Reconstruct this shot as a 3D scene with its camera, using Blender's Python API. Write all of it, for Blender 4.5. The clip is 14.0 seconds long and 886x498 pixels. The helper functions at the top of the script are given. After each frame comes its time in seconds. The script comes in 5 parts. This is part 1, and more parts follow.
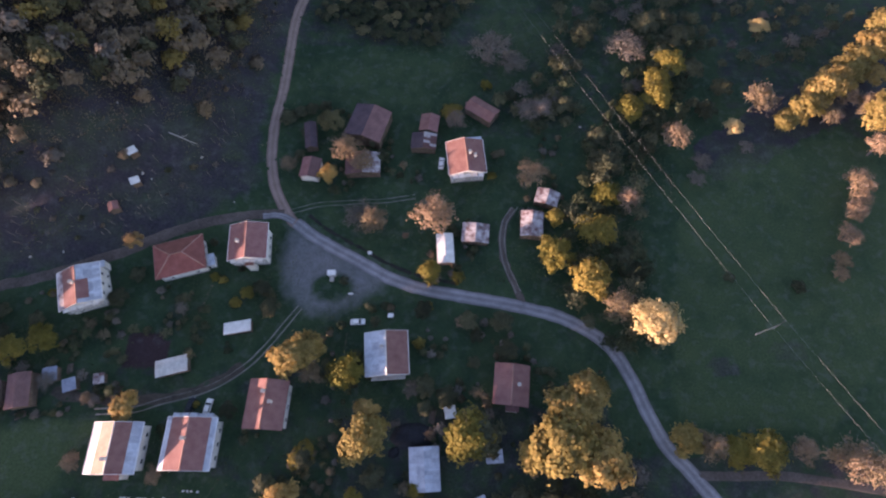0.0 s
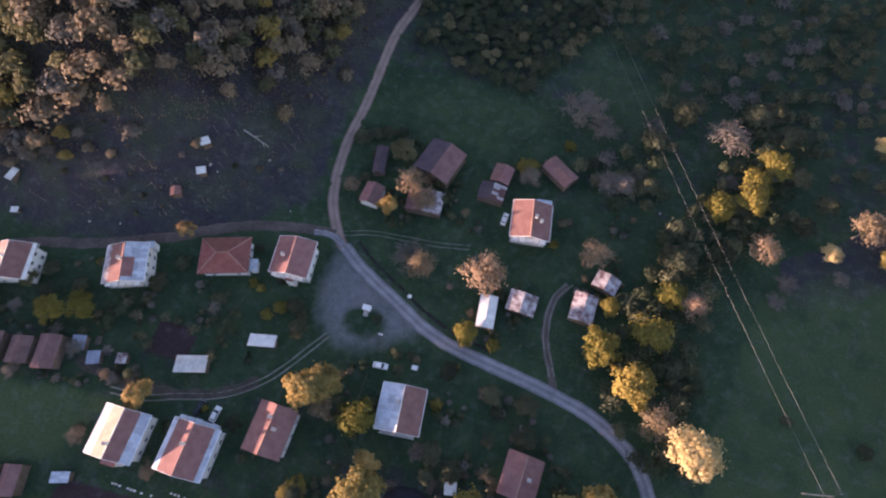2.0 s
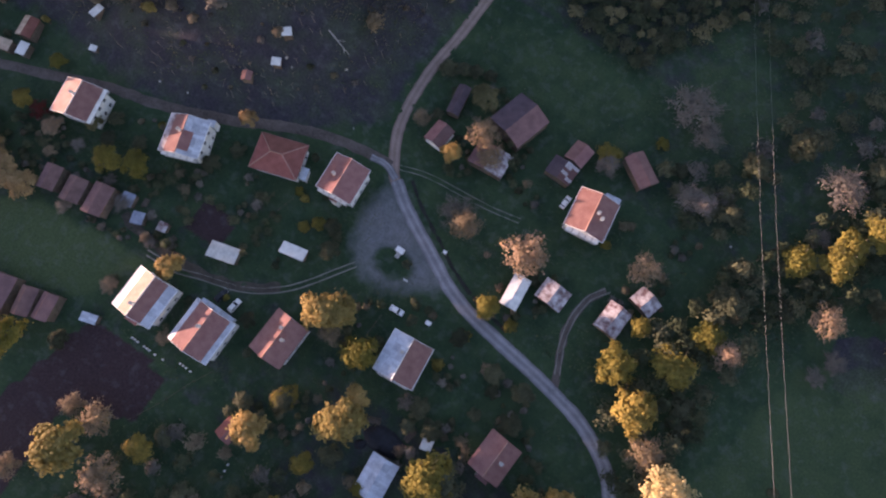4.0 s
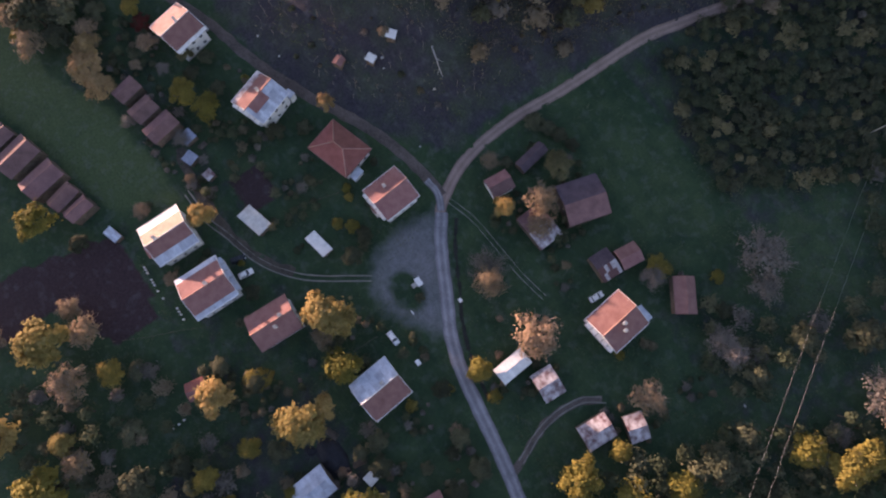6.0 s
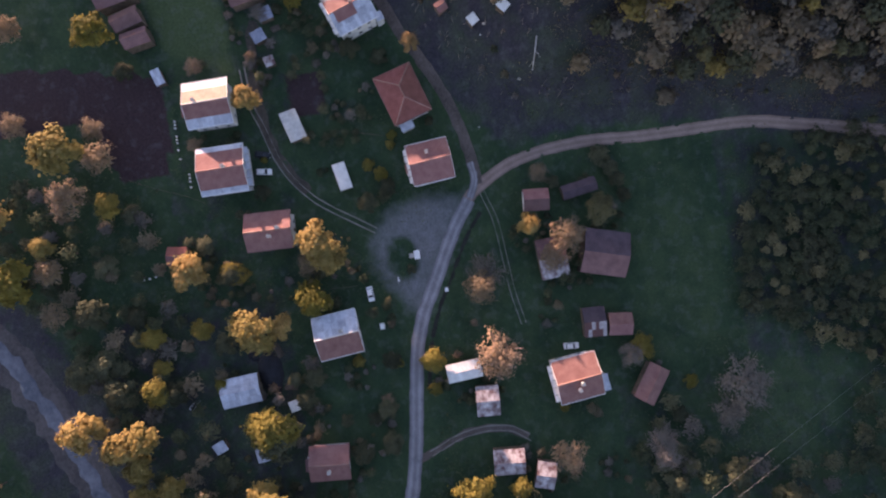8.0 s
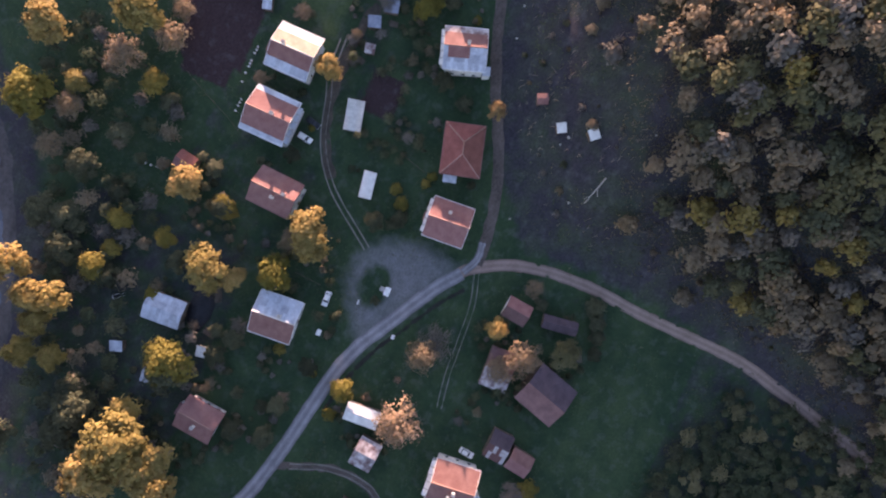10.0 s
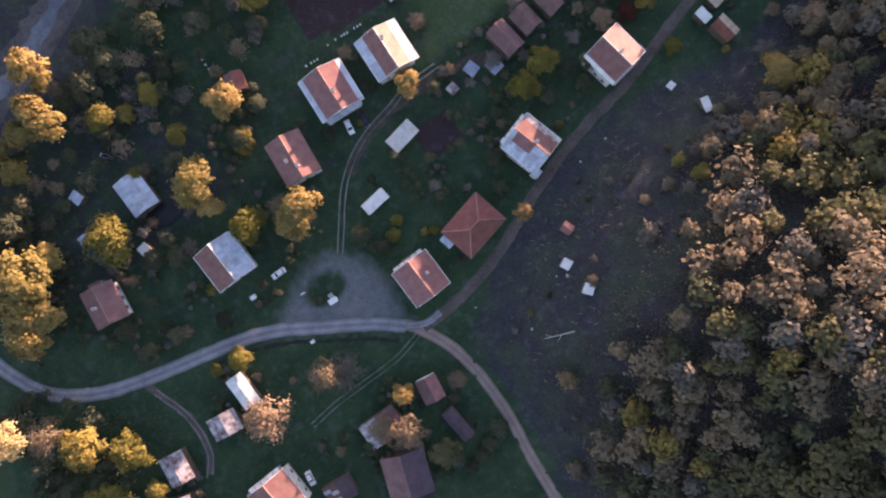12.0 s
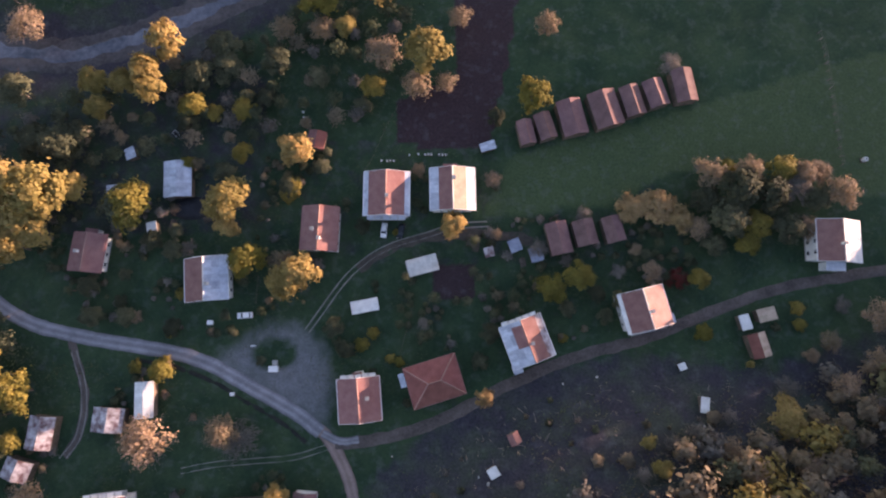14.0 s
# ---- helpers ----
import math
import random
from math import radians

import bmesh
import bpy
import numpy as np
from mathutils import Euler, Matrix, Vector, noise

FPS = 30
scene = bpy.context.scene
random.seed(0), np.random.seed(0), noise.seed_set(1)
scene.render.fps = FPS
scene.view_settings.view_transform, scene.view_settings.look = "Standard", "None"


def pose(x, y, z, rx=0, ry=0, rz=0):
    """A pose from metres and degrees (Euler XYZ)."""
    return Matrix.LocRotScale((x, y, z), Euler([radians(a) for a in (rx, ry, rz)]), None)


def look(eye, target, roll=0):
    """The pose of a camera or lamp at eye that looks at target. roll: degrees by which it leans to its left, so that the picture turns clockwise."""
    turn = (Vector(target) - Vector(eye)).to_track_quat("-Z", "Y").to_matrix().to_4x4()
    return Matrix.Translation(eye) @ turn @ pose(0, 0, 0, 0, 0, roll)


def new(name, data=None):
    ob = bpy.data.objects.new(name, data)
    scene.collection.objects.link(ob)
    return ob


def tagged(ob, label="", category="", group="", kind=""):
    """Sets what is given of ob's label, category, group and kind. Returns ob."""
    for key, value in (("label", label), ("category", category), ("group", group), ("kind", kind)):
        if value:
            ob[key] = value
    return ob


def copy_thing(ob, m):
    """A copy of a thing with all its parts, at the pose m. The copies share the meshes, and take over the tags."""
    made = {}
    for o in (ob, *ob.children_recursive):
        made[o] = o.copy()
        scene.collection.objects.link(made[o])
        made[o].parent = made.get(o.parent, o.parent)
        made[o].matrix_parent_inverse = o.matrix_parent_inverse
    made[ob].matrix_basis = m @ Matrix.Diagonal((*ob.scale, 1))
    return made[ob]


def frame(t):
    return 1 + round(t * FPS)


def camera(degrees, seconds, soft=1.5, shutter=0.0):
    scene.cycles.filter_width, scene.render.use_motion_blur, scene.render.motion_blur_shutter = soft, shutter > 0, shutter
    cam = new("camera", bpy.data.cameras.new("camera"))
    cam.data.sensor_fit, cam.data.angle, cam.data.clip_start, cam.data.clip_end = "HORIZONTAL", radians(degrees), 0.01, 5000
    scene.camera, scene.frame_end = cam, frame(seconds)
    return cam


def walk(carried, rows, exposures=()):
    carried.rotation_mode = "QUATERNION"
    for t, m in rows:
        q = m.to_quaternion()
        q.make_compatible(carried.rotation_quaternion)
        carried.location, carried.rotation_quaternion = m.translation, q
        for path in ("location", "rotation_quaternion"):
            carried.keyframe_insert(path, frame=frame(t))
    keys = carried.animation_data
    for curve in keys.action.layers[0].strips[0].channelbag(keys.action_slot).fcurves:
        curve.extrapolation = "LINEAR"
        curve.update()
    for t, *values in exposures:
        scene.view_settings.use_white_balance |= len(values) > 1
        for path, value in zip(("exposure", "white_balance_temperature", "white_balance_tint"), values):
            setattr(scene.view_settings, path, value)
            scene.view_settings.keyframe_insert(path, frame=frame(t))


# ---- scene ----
# ---- camera and its flight ----
cam = camera(81.8, 14.0, soft=2.2)
PATH_ROWS = [
    (0, 0.01, -0.06, 144.26, 22.30, 0.03, 0.02),
    (0.5, -0.24, 4.79, 144.23, 22.21, -0.11, 3.79),
    (1, -0.73, 9.30, 144.20, 22.22, -0.20, 7.64),
    (1.5, -1.43, 13.57, 144.17, 22.16, -0.24, 10.93),
    (2, -2.32, 17.68, 144.14, 22.21, -0.23, 14.65),
    (2.15, -2.63, 18.88, 144.13, 22.16, -0.23, 15.63),
    (2.3, -2.94, 20.07, 144.13, 21.00, -0.23, 16.56),
    (2.5, -3.39, 21.65, 144.11, 18.79, -0.23, 17.91),
    (2.7, -3.87, 23.21, 144.10, 16.27, -0.24, 19.57),
    (3, -4.64, 25.51, 144.08, 13.70, -0.24, 22.37),
    (3.2, -5.18, 27.03, 144.07, 12.40, -0.24, 24.34),
    (3.5, -6.05, 29.27, 144.06, 11.85, -0.24, 27.43),
    (4.1, -7.99, 33.62, 144.03, 11.60, -0.24, 33.85),
    (4.8, -10.63, 38.45, 144.00, 11.25, -0.25, 41.19),
    (5, -11.46, 39.77, 143.99, 11.22, -0.26, 43.17),
    (5.5, -13.72, 42.93, 143.98, 11.01, -0.32, 48.48),
    (6, -16.23, 45.89, 143.96, 10.37, -0.48, 54.32),
    (6.5, -19.03, 48.60, 143.96, 8.60, -0.65, 60.43),
    (7, -22.11, 51.04, 143.95, 5.29, -0.87, 66.44),
    (7.2, -23.43, 51.93, 143.95, 3.77, -0.92, 68.98),
    (7.5, -25.49, 53.16, 143.96, 2.30, -1.00, 73.06),
    (7.9, -28.39, 54.61, 143.96, 2.00, -1.09, 78.65),
    (8.6, -33.88, 56.55, 143.98, 1.75, -1.27, 89.07),
    (9.3, -39.80, 57.64, 144.02, 1.55, -1.49, 100.64),
    (9.5, -41.54, 57.79, 144.03, 1.40, -1.59, 104.51),
    (10, -45.99, 57.80, 144.07, 1.13, -1.73, 113.50),
    (10.5, -50.48, 57.29, 144.11, 0.78, -1.90, 121.90),
    (11, -54.94, 56.24, 144.17, 0.41, -1.97, 130.21),
    (11.5, -59.29, 54.65, 144.23, 0.03, -1.92, 138.68),
    (12, -63.46, 52.52, 144.30, -0.33, -1.81, 147.02),
    (12.5, -67.39, 49.90, 144.38, -0.64, -1.63, 155.67),
    (12.6, -68.15, 49.32, 144.40, -0.10, -1.58, 157.33),
    (12.75, -69.26, 48.42, 144.43, 1.40, -1.49, 159.77),
    (12.9, -70.34, 47.49, 144.46, 3.00, -1.40, 162.16),
    (13, -71.06, 46.85, 144.48, 4.55, -1.34, 163.75),
    (13.2, -72.45, 45.53, 144.52, 8.45, -1.23, 166.89),
    (13.3, -73.13, 44.86, 144.54, 8.60, -1.17, 168.44),
    (13.5, -74.46, 43.49, 144.58, 8.48, -1.07, 171.51),
    (14, -77.67, 39.99, 144.70, 8.47, -0.84, 179.04),
]
EXPOSURE, KELVIN, TINT = 2.78, 7750, 38
walk(cam, [(t, pose(x, y, z, tilt, lean, turn)) for t, x, y, z, tilt, lean, turn in PATH_ROWS],
     exposures=[(t, EXPOSURE + stops, KELVIN + warm, TINT + pink) for t, stops, warm, pink in ((0.0, 0.04, -300, 3.5), (2.0, 0.14, -250, 3.5), (2.7, 0.09, -150, 4), (5.0, -0.05, 0, 4.5), (7.0, -0.1, 50, 4.5), (9.5, 0.2, -100, 3.5), (11.0, 0.26, 0, 1), (12.5, 0.26, 100, 1), (14.0, 0.12, 150, 1.5))])

# ---- light: a low sun in the west-south-west under a clear evening sky ----
SUN_UP, SUN_X, SUN_Y = radians(2.4), -0.921, -0.390
SUN_ROUND = math.atan2(SUN_X, SUN_Y)
world = bpy.data.worlds.new("evening_sky")
scene.world = world
world.use_nodes = True
sky = world.node_tree.nodes.new("ShaderNodeTexSky")
sky.sky_type, sky.sun_disc = "NISHITA", False
sky.sun_elevation, sky.sun_rotation = SUN_UP, SUN_ROUND
sky.altitude, sky.air_density, sky.dust_density, sky.ozone_density = 600, 1.0, 0.6, 2.0
back = world.node_tree.nodes["Background"]
world.node_tree.links.new(sky.outputs["Color"], back.inputs["Color"])
back.inputs["Strength"].default_value = 0.15
sun_lamp = bpy.data.lights.new("sun", "SUN")
sun_lamp.energy, sun_lamp.angle, sun_lamp.color = 2.5, radians(0.5), (1.0, 0.838, 0.68)
new("sun", sun_lamp).matrix_world = look((1000 * SUN_X, 1000 * SUN_Y, 1000 * math.tan(SUN_UP)), (0, 0, 0))


# ---- materials ----
def node(mt, kind, **values):
    n = mt.node_tree.nodes.new(kind)
    for key, value in values.items():
        n.inputs[key.replace("_", " ")].default_value = value
    return n


def surface(name, dark, light, grain=4.0, patch=0.4, rough=0.85, metal=0.0, bump=0.3, spread=0.0, island=0.0, clear=0.0, third=None, share=0.5):
    """Two tones mixed by a coarse and a fine noise in world metres; spread and island shift single objects or leaves; third: a tone that whole pieces take at random."""
    mt = bpy.data.materials.new(name)
    mt.use_nodes = True
    tree, out = mt.node_tree, mt.node_tree.nodes["Principled BSDF"]
    link = tree.links.new
    place = node(mt, "ShaderNodeNewGeometry")
    coarse = node(mt, "ShaderNodeTexNoise", Scale=patch, Detail=4.0)
    fine = node(mt, "ShaderNodeTexNoise", Scale=grain, Detail=6.0, Roughness=0.65)
    link(place.outputs["Position"], coarse.inputs["Vector"])
    link(place.outputs["Position"], fine.inputs["Vector"])
    both = node(mt, "ShaderNodeMath")
    both.operation = "ADD"
    link(coarse.outputs["Fac"], both.inputs[0])
    link(fine.outputs["Fac"], both.inputs[1])
    span = node(mt, "ShaderNodeMapRange", From_Min=0.72, From_Max=1.28)
    link(both.outputs[0], span.inputs["Value"])
    mix = node(mt, "ShaderNodeMix")
    mix.data_type = "RGBA"
    mix.inputs["A"].default_value, mix.inputs["B"].default_value = (*dark, 1), (*light, 1)
    link(span.outputs["Result"], mix.inputs["Factor"])
    colour = mix.outputs["Result"]
    if third:
        pick = node(mt, "ShaderNodeObjectInfo")
        step = node(mt, "ShaderNodeMath")
        step.operation = "LESS_THAN"
        step.inputs[1].default_value = share
        link(pick.outputs["Random"], step.inputs[0])
        swap = node(mt, "ShaderNodeMix")
        swap.data_type = "RGBA"
        swap.inputs["B"].default_value = (*third, 1)
        link(colour, swap.inputs["A"])
        link(step.outputs[0], swap.inputs["Factor"])
        colour = swap.outputs["Result"]
    for amount, kind, socket in ((spread, "ShaderNodeObjectInfo", "Random"), (island, "ShaderNodeNewGeometry", "Random Per Island")):
        if amount:
            chance = node(mt, kind)
            to = node(mt, "ShaderNodeMapRange", To_Min=1 - amount, To_Max=1 + amount)
            link(chance.outputs[socket], to.inputs["Value"])
            hue = node(mt, "ShaderNodeHueSaturation")
            link(to.outputs["Result"], hue.inputs["Value"])
            turn = node(mt, "ShaderNodeMapRange", To_Min=0.5 + amount * 0.05, To_Max=0.5 - amount * 0.05)
            link(chance.outputs[socket], turn.inputs["Value"])
            link(turn.outputs["Result"], hue.inputs["Hue"])
            link(colour, hue.inputs["Color"])
            colour = hue.outputs["Color"]
    link(colour, out.inputs["Base Color"])
    out.inputs["Roughness"].default_value, out.inputs["Metallic"].default_value = rough, metal
    out.inputs["Specular IOR Level"].default_value = 0.25
    if bump:
        relief = node(mt, "ShaderNodeBump", Strength=bump, Distance=0.12)
        link(fine.outputs["Fac"], relief.inputs["Height"])
        link(relief.outputs["Normal"], out.inputs["Normal"])
    if clear:
        glow = node(mt, "ShaderNodeBsdfTranslucent")
        link(colour, glow.inputs["Color"])
        blend = node(mt, "ShaderNodeMixShader", Fac=clear)
        link(out.outputs[0], blend.inputs[1])
        link(glow.outputs[0], blend.inputs[2])
        link(blend.outputs[0], tree.nodes["Material Output"].inputs["Surface"])
    return mt


def earth_surface():
    """Grass, bare leaf litter and tilled soil, mixed by the ground's own cover layer."""
    mt = surface("ground_cover", (0.010, 0.034, 0.018), (0.026, 0.063, 0.0305), grain=1.1, patch=0.07, rough=0.95, bump=0.25)
    tree, out = mt.node_tree, mt.node_tree.nodes["Principled BSDF"]
    link = tree.links.new
    colour = out.inputs["Base Color"].links[0].from_socket
    layer = node(mt, "ShaderNodeVertexColor")
    layer.layer_name = "cover"
    parts = node(mt, "ShaderNodeSeparateColor")
    link(layer.outputs["Color"], parts.inputs["Color"])
    place = node(mt, "ShaderNodeNewGeometry")
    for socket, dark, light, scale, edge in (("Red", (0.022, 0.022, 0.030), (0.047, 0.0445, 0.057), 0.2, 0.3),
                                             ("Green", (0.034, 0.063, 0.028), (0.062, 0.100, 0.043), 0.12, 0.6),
                                             ("Blue", (0.032, 0.0195, 0.0225), (0.056, 0.033, 0.036), 0.8, 0.3),
                                             ("Alpha", (0.135, 0.137, 0.152), (0.20, 0.202, 0.218), 0.35, 0.95)):
        rough = node(mt, "ShaderNodeTexNoise", Scale=scale, Detail=5.0, Roughness=0.6)
        link(place.outputs["Position"], rough.inputs["Vector"])
        tone = node(mt, "ShaderNodeTexNoise", Scale=1.7, Detail=5.0, Roughness=0.7)
        link(place.outputs["Position"], tone.inputs["Vector"])
        span = node(mt, "ShaderNodeMapRange", From_Min=0.36, From_Max=0.64)
        link(tone.outputs["Fac"], span.inputs["Value"])
        own = node(mt, "ShaderNodeMix")
        own.data_type = "RGBA"
        own.inputs["A"].default_value, own.inputs["B"].default_value = (*dark, 1), (*light, 1)
        link(span.outputs["Result"], own.inputs["Factor"])
        lift = node(mt, "ShaderNodeMath")
        lift.operation = "ADD"
        link((layer if socket == "Alpha" else parts).outputs[socket], lift.inputs[0])
        link(rough.outputs["Fac"], lift.inputs[1])
        ramp = node(mt, "ShaderNodeMapRange", From_Min=1.0 - edge * 0.5, From_Max=1.0 + edge * 0.5)
        link(lift.outputs[0], ramp.inputs["Value"])
        mix = node(mt, "ShaderNodeMix")
        mix.data_type = "RGBA"
        link(ramp.outputs["Result"], mix.inputs["Factor"])
        link(colour, mix.inputs["A"])
        link(own.outputs["Result"], mix.inputs["B"])
        colour = mix.outputs["Result"]
    link(colour, out.inputs["Base Color"])
    return mt


def track_surface(name, dark, light, ruts=0.6):
    """Gravel that is paler where wheels run; u runs across the road."""
    mt = surface(name, dark, light, grain=2.2, patch=0.25, rough=0.9, bump=0.35)
    tree, out = mt.node_tree, mt.node_tree.nodes["Principled BSDF"]
    link = tree.links.new
    colour = out.inputs["Base Color"].links[0].from_socket
    uv = node(mt, "ShaderNodeTexCoord")
    axis = node(mt, "ShaderNodeSeparateXYZ")
    link(uv.outputs["UV"], axis.inputs[0])
    curve = node(mt, "ShaderNodeValToRGB")
    ramp = curve.color_ramp
    ramp.elements[0].position, ramp.elements[0].color = 0.0, (0.45, 0.45, 0.45, 1)
    ramp.elements[1].position, ramp.elements[1].color = 1.0, (0.45, 0.45, 0.45, 1)
    for at, value in ((0.14, 0.75), (0.3, 1.25), (0.5, 1.0 - ruts * 0.35), (0.7, 1.25), (0.86, 0.75)):
        ramp.elements.new(at).color = (value, value, value, 1)
    link(axis.outputs["X"], curve.inputs["Fac"])
    times = node(mt, "ShaderNodeMix", Factor=1.0)
    times.data_type, times.blend_type = "RGBA", "MULTIPLY"
    link(colour, times.inputs["A"])
    link(curve.outputs["Color"], times.inputs["B"])
    link(times.outputs["Result"], out.inputs["Base Color"])
    return mt


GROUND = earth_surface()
DITCH_SHADE = surface("shaded_ditch_earth", (0.012, 0.013, 0.012), (0.03, 0.032, 0.028), grain=1.5, patch=0.3, rough=0.8)
BROWN = surface("brown_earth", (0.045, 0.04, 0.034), (0.095, 0.08, 0.066), grain=1.3, patch=0.25, rough=0.95)
GRAVEL = track_surface("road_gravel", (0.15, 0.148, 0.162), (0.29, 0.285, 0.305))
DIRT = track_surface("dirt_road", (0.195, 0.135, 0.117), (0.30, 0.215, 0.188), 0.3)
WHEEL = surface("wheel_track", (0.12, 0.115, 0.105), (0.28, 0.265, 0.24), grain=1.8, patch=0.2, rough=0.95)
TRODDEN = surface("trodden_earth", (0.062, 0.05, 0.046), (0.145, 0.118, 0.106), grain=1.6, patch=0.2, rough=0.95)
STONES = surface("river_gravel", (0.045, 0.042, 0.044), (0.115, 0.105, 0.105), grain=0.9, patch=0.12, rough=0.9)
WATER = surface("river_water", (0.06, 0.072, 0.092), (0.17, 0.182, 0.215), grain=0.5, patch=0.1, rough=0.12, bump=0.12)
TILE_PALE = surface("pale_clay_tile", (0.32, 0.17, 0.14), (0.45, 0.27, 0.225), grain=5.0, patch=0.5, spread=0.12, bump=0.6)
TILE = surface("clay_tile", (0.21, 0.092, 0.086), (0.31, 0.158, 0.145), grain=5.0, patch=0.5, spread=0.12, bump=0.6)
TILE_OLD = surface("weathered_tile", (0.13, 0.07, 0.07), (0.25, 0.135, 0.13), grain=4.0, patch=0.4, spread=0.15, bump=0.6)
TILE_DARK = surface("dark_purple_tile", (0.062, 0.044, 0.056), (0.125, 0.088, 0.10), grain=4.0, patch=0.4, spread=0.12, bump=0.6)
TILE_BRIGHT = surface("new_clay_tile", (0.19, 0.062, 0.052), (0.305, 0.11, 0.09), grain=5.0, patch=0.5, spread=0.1, bump=0.6)
ZINC = surface("zinc_sheet", (0.31, 0.35, 0.42), (0.56, 0.60, 0.665), grain=3.0, patch=0.6, rough=0.45, metal=0.25, spread=0.18)
WHITE_SHEET = surface("white_sheet", (0.58, 0.57, 0.55), (0.80, 0.79, 0.77), grain=2.5, patch=0.5, rough=0.5, spread=0.06)
PALE_SHEET = surface("dull_pale_sheet", (0.40, 0.40, 0.385), (0.60, 0.60, 0.575), grain=2.5, patch=0.5, rough=0.55, spread=0.1)
CREAM_SHEET = surface("cream_tile", (0.37, 0.262, 0.195), (0.54, 0.415, 0.315), grain=3.0, patch=0.5, rough=0.75, spread=0.12)
PATCHED = surface("patched_sheet", (0.27, 0.235, 0.235), (0.47, 0.43, 0.43), grain=1.6, patch=0.5, rough=0.55, metal=0.1, spread=0.1, third=(0.135, 0.06, 0.058), share=0.55)
RUSTY = surface("rusty_sheet", (0.13, 0.062, 0.064), (0.52, 0.49, 0.50), grain=0.7, patch=0.35, rough=0.7, spread=0.12)
PLASTER = surface("white_plaster", (0.60, 0.58, 0.55), (0.80, 0.78, 0.75), grain=3.0, patch=0.4, bump=0.1)
TRIM = surface("white_paint", (0.70, 0.70, 0.70), (0.82, 0.82, 0.82), grain=6.0, patch=1.0, rough=0.5, bump=0.05)
CONCRETE = surface("concrete", (0.28, 0.27, 0.26), (0.45, 0.44, 0.42), grain=4.0, patch=0.7)
PLANK = surface("weathered_plank", (0.09, 0.065, 0.05), (0.20, 0.145, 0.11), grain=6.0, patch=0.8, spread=0.15)
GLASS = surface("window_glass", (0.02, 0.025, 0.03), (0.035, 0.04, 0.05), rough=0.08, bump=0.0)
CAR_WHITE = surface("white_car_paint", (0.74, 0.74, 0.74), (0.80, 0.80, 0.80), rough=0.25, bump=0.0)
CAR_DARK = surface("dark_car_paint", (0.02, 0.025, 0.03), (0.03, 0.035, 0.04), rough=0.25, bump=0.0)
TARP = surface("black_plastic", (0.008, 0.009, 0.012), (0.022, 0.024, 0.03), grain=2.5, patch=0.6, rough=0.5, bump=0.6)
RUBBER = surface("rubber", (0.015, 0.015, 0.015), (0.03, 0.03, 0.03), rough=0.9)
STEEL = surface("steel", (0.35, 0.35, 0.36), (0.5, 0.5, 0.5), rough=0.4, metal=0.8)
ALUMINIUM = surface("weathered_aluminium", (0.30, 0.31, 0.29), (0.36, 0.36, 0.34), rough=0.85, bump=0.0)
RED_PAINT = surface("red_paint", (0.28, 0.04, 0.03), (0.4, 0.07, 0.05), rough=0.5)
BARK = surface("bark", (0.07, 0.055, 0.045), (0.16, 0.125, 0.10), grain=7.0, patch=1.0)
BLUE_SHEET = surface("blue_grey_sheet", (0.16, 0.19, 0.26), (0.30, 0.34, 0.42), grain=2.0, patch=0.5, rough=0.5, spread=0.15)
TWIG = surface("pale_twigs", (0.15, 0.12, 0.105), (0.27, 0.21, 0.18), grain=7.0, patch=0.6, spread=0.2)
DEADWOOD = surface("bleached_deadwood", (0.30, 0.285, 0.275), (0.46, 0.44, 0.42), grain=5.0, patch=0.8)
LEAF = {
    "gold": surface("golden_leaves", (0.22, 0.155, 0.05), (0.43, 0.316, 0.118), grain=1.2, patch=0.25, spread=0.22, island=0.18, clear=0.35, bump=0),
    "yellow": surface("yellow_green_leaves", (0.15, 0.125, 0.03), (0.315, 0.25, 0.064), grain=1.2, patch=0.25, spread=0.25, island=0.18, clear=0.35, bump=0),
    "orange": surface("rust_leaves", (0.215, 0.147, 0.092), (0.385, 0.272, 0.175), grain=1.2, patch=0.25, spread=0.25, island=0.18, clear=0.3, bump=0),
    "bare": surface("dry_leaves", (0.125, 0.112, 0.098), (0.23, 0.205, 0.178), grain=1.2, patch=0.25, spread=0.25, island=0.1, clear=0.3, bump=0),
    "olive": surface("olive_leaves", (0.050, 0.060, 0.036), (0.118, 0.122, 0.070), grain=1.2, patch=0.2, spread=0.35, island=0.18, clear=0.3, bump=0),
    "hazel": surface("dark_hazel_leaves", (0.040, 0.058, 0.034), (0.105, 0.118, 0.062), grain=1.2, patch=0.12, spread=0.3, island=0.15, clear=0.3, bump=0),
    # Lighter copy of the gold leaves: full sunlight is put into the colour.
    "straw": surface("sunlit_gold_leaves", (0.42, 0.32, 0.15), (0.66, 0.52, 0.27), grain=1.2, patch=0.25, spread=0.1, island=0.18, clear=0.35, bump=0),
    "tan": surface("tan_leaves", (0.30, 0.19, 0.09), (0.46, 0.31, 0.16), grain=1.2, patch=0.25, spread=0.15, island=0.18, clear=0.3, bump=0),
    "red": surface("dark_red_leaves", (0.10, 0.02, 0.02), (0.18, 0.04, 0.03), grain=1.2, patch=0.25, island=0.18, clear=0.3, bump=0),
    "brown": surface("brown_forest_leaves", (0.155, 0.126, 0.085), (0.285, 0.232, 0.158), grain=0.9, patch=0.12, spread=0.35, island=0.07, clear=0.45, bump=0),
    "moss": surface("mossy_forest_leaves", (0.13, 0.122, 0.064), (0.265, 0.24, 0.128), grain=0.9, patch=0.12, spread=0.3, island=0.07, clear=0.45, bump=0),
}


